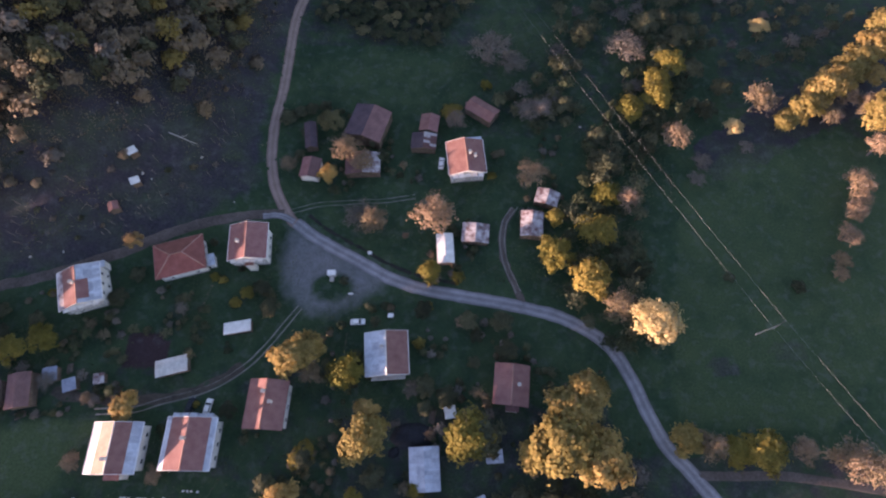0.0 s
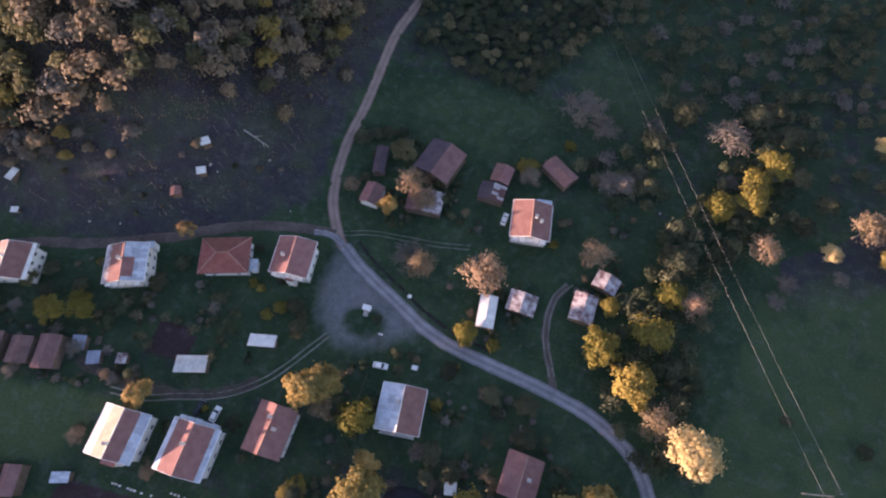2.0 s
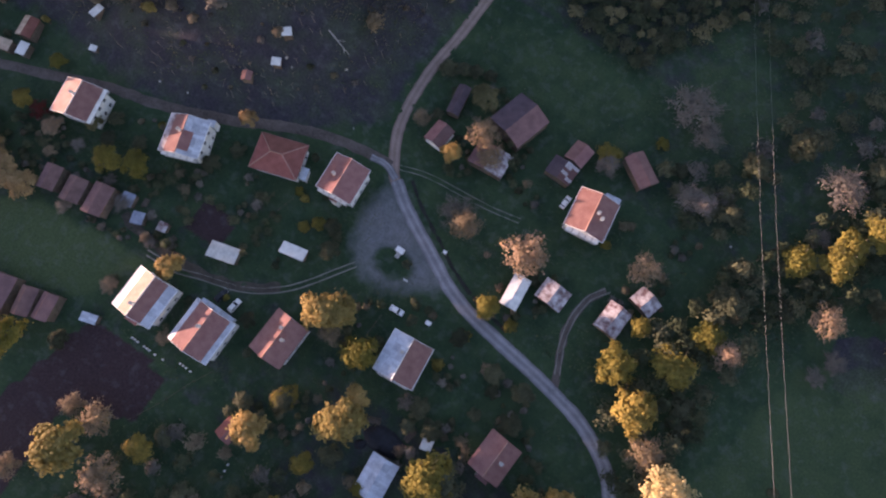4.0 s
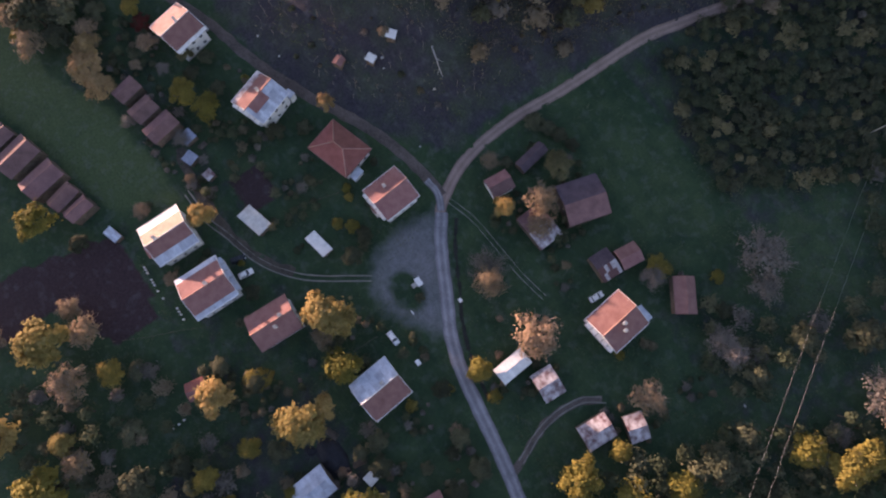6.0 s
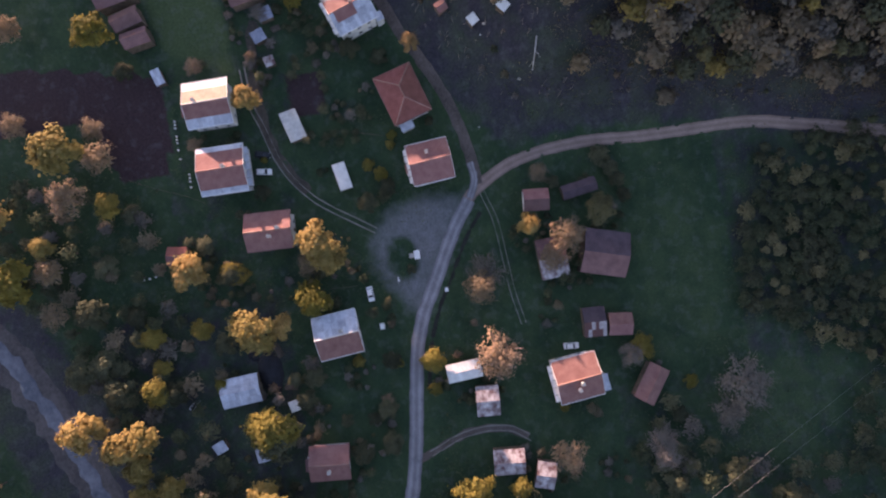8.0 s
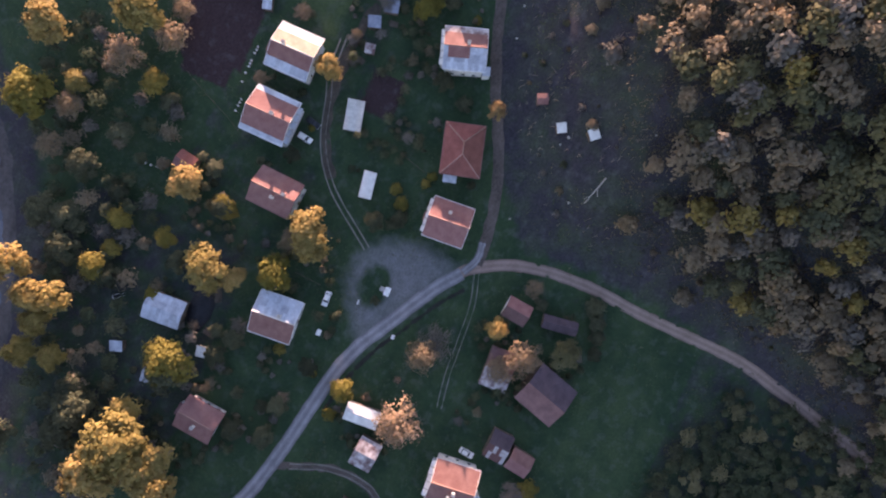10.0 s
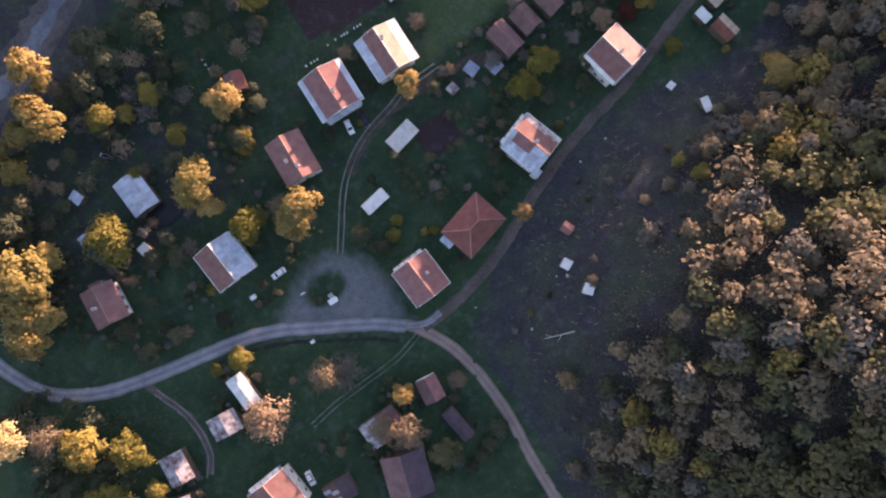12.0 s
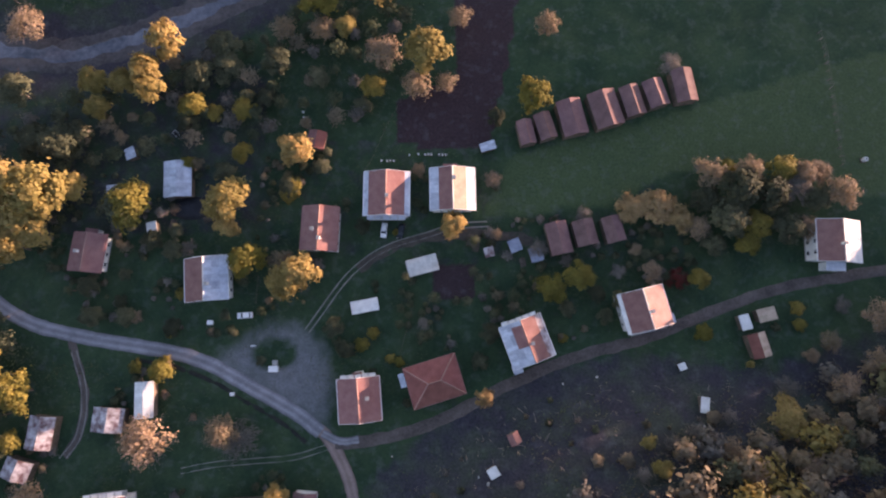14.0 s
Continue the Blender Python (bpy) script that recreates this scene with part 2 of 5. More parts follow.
# ---- shapes ----
class Shape:
    """Vertices and faces gathered piece by piece into one mesh."""

    def __init__(self):
        self.v, self.f = [], []

    def add(self, points, faces):
        n = len(self.v)
        self.v += [tuple(p) for p in points]
        self.f += [tuple(n + i for i in f) for f in faces]
        return self

    def box(self, c, s, rz=0.0, ry=0.0):
        m = pose(*c, 0, ry, rz)
        pts = [m @ Vector((x * s[0] / 2, y * s[1] / 2, z * s[2] / 2)) for z in (-1, 1) for y in (-1, 1) for x in (-1, 1)]
        return self.add(pts, [(0, 2, 3, 1), (4, 5, 7, 6), (0, 1, 5, 4), (2, 6, 7, 3), (0, 4, 6, 2), (1, 3, 7, 5)])

    def prism(self, outline, y0, y1):
        """An outline in x and z, drawn out along y."""
        n = len(outline)
        pts = [(x, y0, z) for x, z in outline] + [(x, y1, z) for x, z in outline]
        return self.add(pts, [tuple(range(n)), tuple(range(2 * n - 1, n - 1, -1))] + [(i + n, (i + 1) % n + n, (i + 1) % n, i) for i in range(n)])

    def tube(self, a, b, r0, r1, n=6):
        a, b = Vector(a), Vector(b)
        turn = (b - a).to_track_quat("Z", "Y").to_matrix()
        ring = [turn @ Vector((math.cos(6.2832 * i / n), math.sin(6.2832 * i / n), 0)) for i in range(n)]
        pts = [a + r0 * p for p in ring] + [b + r1 * p for p in ring]
        return self.add(pts, [(i, (i + 1) % n, (i + 1) % n + n, i + n) for i in range(n)] + [tuple(range(n - 1, -1, -1)), tuple(range(n, 2 * n))])

    def mesh(self, name, material, smooth=False):
        me = bpy.data.meshes.new(name)
        me.from_pydata(self.v, [], self.f)
        me.materials.append(material)
        if smooth:
            me.polygons.foreach_set("use_smooth", [True] * len(me.polygons))
        me.update()
        return me


def part(name, shape, material, parent, label="", smooth=False):
    ob = new(name, shape if isinstance(shape, bpy.types.Mesh) else shape.mesh(name, material, smooth))
    ob.parent = parent
    return tagged(ob, label) if label else ob


def thing(name, m, label, category, group="", kind=""):
    ob = new(name)
    ob.empty_display_size = 0.5
    ob.matrix_basis = m
    return tagged(ob, label, category, group, kind)


# ---- the lie of the land ----
# Its western end bends south as an unseen spur, added for shade.
TOE = [(-460, -60), (-300, -12), (-252, 10), (-216, 38), (-170, 54), (-135, 50), (-110, 52), (-88, 61), (-70, 72), (-60, 84), (-62, 100), (-60, 125), (-55, 150), (-40, 185), (-10, 260)]
RIVER = [(140, -62), (95, -52), (70, -47), (50, -44), (34, -43), (20, -46), (5, -52), (-10, -59), (-26, -69), (-40, -83), (-52, -105), (-60, -140), (-66, -220)]


def from_line(line, x, y):
    """The distance from a line of points: positive on its left."""
    best, side = 1e18, 1
    for (ax, ay), (bx, by) in zip(line, line[1:]):
        dx, dy = bx - ax, by - ay
        t = max(0.0, min(1.0, ((x - ax) * dx + (y - ay) * dy) / (dx * dx + dy * dy)))
        px, py = x - ax - t * dx, y - ay - t * dy
        d = px * px + py * py
        if d < best:
            best, side = d, dx * (y - ay) - dy * (x - ax)
    return math.copysign(math.sqrt(best), side)


def inside(poly, x, y):
    hit = False
    for (ax, ay), (bx, by) in zip(poly, poly[1:] + poly[:1]):
        if (ay > y) != (by > y) and x < (bx - ax) * (y - ay) / (by - ay) + ax:
            hit = not hit
    return hit


def ground_z(x, y):
    d = from_line(TOE, x, y)
    hill = 0.6 * max(0.0, 0.5 * (d + math.sqrt(d * d + 60)) - 1.0)
    hill *= max(0.0, min(1.0, (x + 430) / 130))
    # Unseen rise towards the sun, added to keep the ground in shade.
    west = max(0.0, min(1.0, (SUN_X * x + SUN_Y * y - 330) / 110))
    hill += 18.7 * west * west * (3 - 2 * west)
    h = -0.6 + 0.042 * max(0.0, min(80.0, -x - 50)) + (hill if hill < 55 else 55 + 25 * math.tanh((hill - 55) / 60))
    if y < -40:
        h -= 2.2 * (1 - math.exp((y + 40) / 14))
    r = abs(from_line(RIVER, x, y))
    h -= 1.3 * max(0.0, 1 - (r / 11) ** 2)
    rough = 0.12 + 0.5 * max(0.0, min(1.0, (d - 5) / 20))
    return h + rough * noise.noise((x * 0.11, y * 0.11, 0.0)) + 0.07 * noise.noise((x * 0.4, y * 0.4, 5.0))


TILLED = [(-66, -13), (-83, -10.5), (-95, -12.5), (-97, -23), (-101, -40), (-106, -68), (-86, -68), (-84, -32), (-67, -27)]
GARDEN = [(-77, 23.5), (-88.5, 23.5), (-89.2, 33), (-78.5, 33.5)]
BACKYARD = [(-60, 50), (-72, 48), (-90, 46), (-98, 32), (-90, 25), (-72, 30), (-58, 39)]
LAWNS = [[(-45, 117), (-30, 137), (-14, 136), (5, 128), (-6, 112), (-20, 113)],
         [(-92, 8), (-100, -8), (-155, -22), (-200, -36), (-260, -50), (-260, 0), (-200, 2), (-150, -4), (-128, 6), (-104, 9)],
         [(10, 152), (28, 160), (45, 148), (36, 130), (22, 138)],
         [(66, 40), (78, 82), (97, 96), (140, 100), (150, 60), (132, 34), (104, 6), (62, 9)]]


SQUARE = [(-17, 49.5), (-24, 46), (-27, 43.6), (-32, 41.2), (-38.2, 41), (-43.7, 45), (-46.6, 51), (-47.2, 58), (-45.5, 65), (-40, 62), (-32, 57), (-25, 53.5), (-17, 49.5)]


def gravel(x, y):
    """How much worn gravel lies on the square; it thins out over its rim."""
    if abs(x + 35) > 25 or abs(y - 51) > 25:
        return 0.0
    deep = abs(from_line(SQUARE, x, y)) * (1 if inside(SQUARE, x, y) else -1)
    island = math.hypot((x + 33.0) / 6.2, (y - 47.0) / 4.5)
    return max(0.0, min(0.78, 0.6 + 0.13 * deep)) * max(0.0, min(1.0, (island - 0.82) / 0.34))


def spaced(lo, hi, step, far):
    inner = list(np.arange(lo, hi + 0.1, step))
    grow, left, right = step, [], []
    while hi + sum(right) < far:
        grow *= 1.35
        right.append(grow)
    return [lo - s for s in np.cumsum(right)[::-1]] + inner + [hi + s for s in np.cumsum(right)]


def lay_ground():
    xs, ys = spaced(-236, 164, 2.0, 3800), spaced(-100, 220, 2.0, 3800)
    verts = [(x, y, ground_z(x, y)) for y in ys for x in xs]
    n = len(xs)
    faces = [(j * n + i, j * n + i + 1, j * n + i + n + 1, j * n + i + n) for j in range(len(ys) - 1) for i in range(n - 1)]
    me = bpy.data.meshes.new("ground")
    me.from_pydata(verts, [], faces)
    me.materials.append(GROUND)
    me.polygons.foreach_set("use_smooth", [True] * len(faces))
    layer = me.color_attributes.new("cover", "FLOAT_COLOR", "POINT")
    values = np.zeros((len(verts), 4), dtype=np.float32)
    for i, (x, y, z) in enumerate(verts):
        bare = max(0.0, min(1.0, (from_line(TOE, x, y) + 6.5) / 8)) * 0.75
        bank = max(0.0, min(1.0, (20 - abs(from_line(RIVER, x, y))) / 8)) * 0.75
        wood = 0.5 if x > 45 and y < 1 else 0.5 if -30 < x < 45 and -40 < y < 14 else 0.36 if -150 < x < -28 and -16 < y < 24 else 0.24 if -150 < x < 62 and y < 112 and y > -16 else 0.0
        scrub = 0.8 if abs(from_line([(92, 92), (112, 104), (135, 116), (165, 138)], x, y)) < 9 else 0.46 if x > 96 and y > 112 - 0.3 * (x - 96) and y < 175 else 0.47 if y > 138 and x < 12 else 0.37 if y > 138 or (x > 12 and y > 98 and x < 70) else 0.0
        if min(math.hypot((x - 97.7) / 6, (y - 28) / 3), math.hypot((x - 78.4) / 5, (y - 23.7) / 3)) < 1:
            scrub = 0.66
        tilled = 0.9 if inside(TILLED, x, y) or inside(GARDEN, x, y) else 0.0
        # Past the fence, 0.95 paints low sunlight into the grass colour.
        lush_or_sunlit = 0.95 if x < -197 and y > -20 - 0.4 * (x + 197) and y < 6 else 0.84 if inside(LAWNS[1], x, y) else 0.45 if inside(LAWNS[0], x, y) or inside(LAWNS[2], x, y) else 0.56 if inside(LAWNS[3], x, y) else 0.3
        values[i] = (max(bare, bank, 0.0 if lush_or_sunlit > 0.4 and y > 1 or inside(BACKYARD, x, y) else wood, scrub), lush_or_sunlit, tilled, gravel(x, y))
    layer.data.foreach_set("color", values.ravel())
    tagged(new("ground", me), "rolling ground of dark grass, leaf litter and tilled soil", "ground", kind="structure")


lay_ground()


def smooth_line(points, step):
    """A rounded way through points, cut into even steps."""
    pts = [Vector((*p, 0)) for p in points]
    pts = [2 * pts[0] - pts[1]] + pts + [2 * pts[-1] - pts[-2]]
    dense = []
    for a, b, c, d in zip(pts, pts[1:], pts[2:], pts[3:]):
        n = max(2, int((c - b).length / 0.5))
        for i in range(n):
            t = i / n
            dense.append(0.5 * (2 * b + (c - a) * t + (2 * a - 5 * b + 4 * c - d) * t * t + (3 * b - a - 3 * c + d) * t ** 3))
    dense.append(pts[-2])
    out, run = [dense[0]], 0.0
    for a, b in zip(dense, dense[1:]):
        run += (b - a).length
        if run >= step:
            out.append(b)
            run = 0.0
    return out


def ribbon(name, points, width, material, label, lift=0.09, cells=8, ragged=0.12, kind="structure", category="road"):
    line = smooth_line(points, 1.2)
    sh, uvs = Shape(), []
    for i, p in enumerate(line):
        a, b = line[max(0, i - 1)], line[min(len(line) - 1, i + 1)]
        side = Vector((-(b - a).y, (b - a).x, 0)).normalized()
        for k in range(cells + 1):
            u = k / cells
            wide = width * (1 + ragged * noise.noise((p.x * 0.3, p.y * 0.3, u * 3)))
            q = p + side * (u - 0.5) * wide
            edge = abs(u - 0.5) * 2
            rut = 0.03 * math.exp(-((edge - 0.42) / 0.14) ** 2)
            sh.v.append((q.x, q.y, ground_z(q.x, q.y) + lift * (1 - edge ** 4) - 0.1 * edge ** 8 - rut))
            uvs.append((u, i * 0.2))
    m = cells + 1
    sh.f = [(i * m + k, i * m + k + 1, i * m + m + k + 1, i * m + m + k) for i in range(len(line) - 1) for k in range(cells)]
    me = sh.mesh(name, material, True)
    uv = me.uv_layers.new(name="across")
    uv.data.foreach_set("uv", [c for loop in me.loops for c in uvs[loop.vertex_index]])
    return tagged(new(name, me), label, category, kind=kind)


MAIN = [(98, -45), (84, -28), (68.8, -9.3), (64, -3), (59, 3), (55.4, 11), (52, 20.5), (46.6, 30), (36, 37), (25, 40.5), (10, 43.5), (-4.1, 46), (-15, 49.5), (-26, 55.5), (-38.5, 62.6), (-46.5, 68.6)]
NORTH = [(-45.5, 67.4), (-48.5, 70.5), (-53.8, 80.2), (-56.3, 92), (-56.8, 105), (-55.8, 117), (-55.2, 134), (-54.5, 150), (-51, 165), (-44, 190), (-30, 230)]
WEST = [(-50, 71.5), (-58.8, 70.6), (-69.6, 68.4), (-81.8, 64), (-94, 57.6), (-106.2, 52.6), (-118.6, 48.4), (-131.2, 45.6), (-144.1, 41.4), (-157.3, 36.6), (-170.4, 32.4), (-183.4, 29.8), (-193.2, 28.4), (-204.4, 26.8), (-240, 22)]
LANE = [(-41.8, 41), (-45.3, 36.2), (-49, 30.9), (-53.7, 25.2), (-60.2, 20), (-66.6, 16.9), (-76.3, 14.3), (-82.8, 12.2), (-94, 11.5)]
ribbon("road_main", MAIN, 4.7, GRAVEL, "pale grey gravel road with two worn wheel tracks")
ribbon("road_north", NORTH, 4.2, DIRT, "brownish dirt road climbing along the hill", lift=0.05)
ribbon("road_west", WEST, 3.6, TRODDEN, "dark earthen village road along the slope", lift=0.14, ragged=0.3)
ribbon("road_spur", [(-46.5, 68.5), (-51.5, 70.8), (-57.5, 70.2)], 2.6, GRAVEL, "short pale gravel spur beside the corner house", lift=0.19)


def wheel_tracks(name, points, gauge, width, label, lift=0.05):
    """Two worn ruts with grass between them."""
    line = [Vector((*c, 0)) for c in points]
    for side in (-0.5, 0.5):
        rut = []
        for i, c in enumerate(line):
            way = line[min(len(line) - 1, i + 1)] - line[max(0, i - 1)]
            off = Vector((-way.y, way.x, 0)).normalized() * side * gauge
            rut.append((c.x + off.x, c.y + off.y))
        ribbon(name, rut, width, WHEEL, label, lift, cells=4, ragged=0.9)


wheel_tracks("track_lane", LANE, 1.5, 0.6, "rut of a narrow lane with grass between")
ribbon("track_yard", [(-56, 24), (-64, 18.6), (-74, 15.8), (-84, 14.5), (-92, 15), (-100, 15.5), (-106, 17.5)], 3.4, BROWN, "brown trodden earth along the lane", lift=0.04, ragged=0.8)
wheel_tracks("track_farm", [(-48.5, 72), (-39, 74.6), (-28, 75.4), (-18, 76), (-9, 77.5)], 1.4, 0.4, "faint wheel rut in the meadow grass", 0.02)
SHED_WAY = [(23.6, 42.4), (22.2, 45.6), (20.9, 49), (19.2, 53.4), (18.4, 58), (18.2, 63), (19.4, 69), (23, 74)]
ribbon("track_earth", SHED_WAY, 2.7, TRODDEN, "bare earth farm track to old sheds", lift=0.04, ragged=0.7)
wheel_tracks("track_sheds", SHED_WAY[1:], 1.4, 0.5, "wheel rut of a farm track to old sheds", 0.09)
ribbon("track_east", [(65.5, -4.2), (75.4, -4.3), (90, -4.4), (113.4, -7.8), (150, -16)], 2.8, TRODDEN, "narrow earth track along a hedge", lift=0.07)
ribbon("river_gravel", RIVER, 12.5, STONES, "grey gravel bed of a small river", lift=0.5, cells=12, ragged=0.25, category="river bed")
ribbon("water", RIVER, 6.6, WATER, "shallow pale river water over stones", lift=0.62, cells=8, ragged=0.75, category="river")


# Flat dark strip: the shade of the ditch's steep bank, put into the colour.
ribbon("ditch", [(4, 48.2), (-5, 50), (-15.5, 54), (-26, 60), (-36, 66), (-43, 71.5)], 1.5, DITCH_SHADE, "ditch beside the gravel road, its shade painted dark", lift=0.03, ragged=0.4, category="ditch")


# ---- roofs, houses and sheds ----
def sheet_mesh(name, long, wide, material):
    """One ribbed roofing sheet: long along x, wide along y."""
    sh, ribs = Shape(), 6
    for x in (-long / 2, long / 2):
        for k in range(ribs + 1):
            y = -wide / 2 + wide * k / ribs
            sh.v.append((x, y, 0.03 if k % 2 else 0.0))
    n = ribs + 1
    sh.f = [(k, k + n, k + n + 1, k + 1) for k in range(ribs)]
    sh.add([(-long / 2, -wide / 2, -0.03), (long / 2, -wide / 2, -0.03), (long / 2, wide / 2, -0.03), (-long / 2, wide / 2, -0.03)], [(0, 3, 2, 1)])
    b = 2 * n
    sh.f += [(0, b, b + 1, n), (n - 1, 2 * n - 1, b + 2, b + 3), (n, b + 1, b + 2, 2 * n - 1), (0, n - 1, b + 3, b)]
    return sh.mesh(name, material)


def slope(home, side, half, rise, top, length, covering, u0=0.0, u1=1.0, name="roof_slope", label=""):
    """One side of a roof between the shares u0 and u1 of its fall: stepped tile courses, or ribbed sheets laid one by one."""
    run = math.hypot(half, rise)
    if covering in (TILE, TILE_OLD, TILE_DARK, TILE_BRIGHT, TILE_PALE, CREAM_SHEET):
        outline = [(side * half * u, top - rise * u + h) for u, h in ((u0, 0.06), (u1, 0.06), (u1, -0.1), (u0, -0.1))]
        return part(name, Shape().prism(outline if side < 0 else outline[::-1], -length / 2, length / 2), covering, home, label)
    bed = Shape().add([(side * half * u, y, top - rise * u - dz) for dz in (0.05, 0.13) for u, y in ((u0, -length / 2), (u1, -length / 2), (u1, length / 2), (u0, length / 2))],
                      [(0, 1, 2, 3), (7, 6, 5, 4), (0, 4, 5, 1), (1, 5, 6, 2), (2, 6, 7, 3), (3, 7, 4, 0)])
    deck = part(name, bed, PLANK, home, label)
    rows = max(1, round(run * (u1 - u0) / 2.1))
    cols = max(2, round(length / 1.0))
    step, wide = (u1 - u0) / rows, length / cols
    me = sheet_mesh("sheet", run * step * 1.04, wide * 1.02, covering)
    lean = math.degrees(math.atan2(rise, half))
    for r in range(rows):
        for c in range(cols):
            u = u0 + step * (r + 0.5)
            ob = new("sheet", me)
            ob.parent = deck
            ob.matrix_basis = pose(side * half * u, -length / 2 + wide * (c + 0.5), top - rise * u + 0.02 * (r % 2) + random.uniform(0, 0.025), 0, side * lean, random.uniform(-0.7, 0.7))
    return deck


WINDOW_FRAME = (Shape().box((0, 0, 0.62), (0.10, 1.16, 0.10)).box((0, 0, -0.62), (0.16, 1.26, 0.08)).box((0, 0.55, 0), (0.10, 0.08, 1.2))
                .box((0, -0.55, 0), (0.10, 0.08, 1.2)).box((0, 0, 0), (0.08, 0.06, 1.2))).mesh("window_frame", TRIM)
WINDOW_PANE = Shape().box((0, 0, 0), (0.03, 1.06, 1.2)).mesh("pane", GLASS)
CHIMNEY = Shape().box((0, 0, 0), (0.7, 0.7, 1.9)).box((0, 0, 0.7), (0.8, 0.8, 0.12)).mesh("chimney", PLASTER)
CHIMNEY_CAP = Shape().box((0, 0, 1.12), (0.95, 0.95, 0.1)).box((0.3, 0.3, 1.02), (0.12, 0.12, 0.2)).box((-0.3, -0.3, 1.02), (0.12, 0.12, 0.2)).box((0.3, -0.3, 1.02), (0.12, 0.12, 0.2)).box((-0.3, 0.3, 1.02), (0.12, 0.12, 0.2)).mesh("cap", CONCRETE)


def window(home, x, y, z, turn):
    ob = new("window", WINDOW_FRAME)
    ob.parent, ob.matrix_basis = home, pose(x, y, z, 0, 0, turn)
    pane = new("pane", WINDOW_PANE)
    pane.parent = ob
    return ob


def chimney(home, x, y, z):
    ob = new("chimney", CHIMNEY)
    ob.parent, ob.matrix_basis = home, pose(x, y, z, 0, 0, random.uniform(-4, 4))
    cap = new("cap", CHIMNEY_CAP)
    cap.parent = ob


def base_of(x, y, reach):
    return min(ground_z(x + a * reach, y + b * reach) for a in (-1, 1) for b in (-1, 1)) - 0.1


def openings(home, w, l, floors, first=1.5):
    """Windows round the walls of every storey, and a door in the north wall."""
    for k in range(floors):
        z = first + 2.9 * k
        for s in (-1, 1):
            for y in (-0.3, 0.0, 0.3):
                window(home, s * (w / 2 + 0.01), y * l, z, 0)
            for x in (-0.28, 0.28):
                window(home, x * w, s * (l / 2 + 0.01), z, 90)
    door = part("door", Shape().box((0, 0, 0), (1.0, 0.08, 2.05)), PLANK, home)
    door.matrix_basis = pose(0, l / 2 + 0.03, 1.15)
    part("handle", Shape().box((0.38, 0.07, 0), (0.12, 0.05, 0.04)), STEEL, door)


def gable_house(x, y, turn, w, l, eave, rise, west, east, label, chimneys=((0.5, 1.0),), west_strip=None, east_strip=None, porch=None, balcony=None, floors=2, strip=0.72, trim=TRIM, patch=None):
    z0 = base_of(x, y, w * 0.35)
    home = thing("house", pose(x, y, z0, 0, 0, turn), label, "house", "village houses")
    eave += ground_z(x, y) - z0
    half, top = w / 2, eave + rise
    iw, il = w - 1.5, l - 1.4
    inner = rise * (iw / w)
    part("wall", Shape().prism([(-iw / 2, 0), (iw / 2, 0), (iw / 2, top - inner - 0.2), (0, top - 0.2), (-iw / 2, top - inner - 0.2)], -il / 2, il / 2), PLASTER, home)
    part("plinth", Shape().box((0, 0, 0.2), (iw + 0.12, il + 0.12, 0.75)), CONCRETE, home)
    for side, cover, edge in ((-1, west, west_strip), (1, east, east_strip)):
        slope(home, side, half, rise, top, l, cover, 0.0, strip if edge else 1.0)
        if edge:
            slope(home, side, half, rise, top - 0.06, l * 1.02, edge, strip, 1.04, "eave_strip", "metal eave strip")
        part("gutter", Shape().box((side * (half + 0.1), 0, eave - 0.04), (0.16, l, 0.12)), trim, home)
        for end in (-1, 1):
            board = Shape().box((0, 0, 0), (math.hypot(half, rise) + 0.1, 0.09, 0.24))
            part("bargeboard", board, trim, home).matrix_basis = pose(side * half / 2, end * (l / 2 + 0.05), top - rise / 2 - 0.02, 0, side * math.degrees(math.atan2(rise, half)), 0)
    part("ridge_cap", Shape().tube((0, -l / 2, top + 0.06), (0, l / 2, top + 0.06), 0.15, 0.15, 8), TILE_PALE if west in (TILE, TILE_BRIGHT) else PLASTER, home, smooth=True)
    if patch:
        share, y0, y1 = patch
        outline = [(half * u, top - rise * u + h) for u, h in ((0.02, 0.17), (share, 0.17), (share, 0.07), (0.02, 0.07))]
        part("tiled_patch", Shape().prism(outline[::-1], y0, y1), TILE, home, "patch of red tiles on the zinc")
    for cx, cy in chimneys:
        chimney(home, cx, cy, top - rise * abs(cx) / half + 0.35)
    openings(home, iw, il, floors)
    if balcony:
        end, deep, cover = balcony
        slab = part("balcony", Shape().box((0, end * (il / 2 + deep / 2), eave - 2.75), (iw * 0.9, deep, 0.16)), CONCRETE, home)
        rail = Shape().box((0, end * (il / 2 + deep - 0.05), eave - 1.75), (iw * 0.9, 0.07, 0.08))
        part("railing", rail, TRIM, slab)
        for k in range(9):
            part("baluster", Shape().box((iw * 0.9 * (k / 8 - 0.5), end * (il / 2 + deep - 0.05), eave - 2.25), (0.08, 0.08, 0.95)), TRIM, slab)
        if cover:
            for k in range(5):
                part("awning_sheet", sheet_mesh("awning_sheet", deep * 0.9 + random.uniform(-0.2, 0.3), iw * 0.17, cover), cover, home).matrix_basis = pose((k / 4 - 0.5) * iw * 0.78, end * (l / 2 + deep * 0.3), eave + 0.02 + 0.05 * (k % 2), 0, 8, end * 90)
    if porch:
        px, py, pw, pl, ph, cover = porch
        part("porch", Shape().box((px, py, ph / 2), (pw * 0.85, pl * 0.85, ph)), PLASTER, home)
        part("porch_roof", sheet_mesh("porch_roof", pw, pl, cover), cover, home).matrix_basis = pose(px, py, ph + 0.15, 0, 0, 0)
    return home


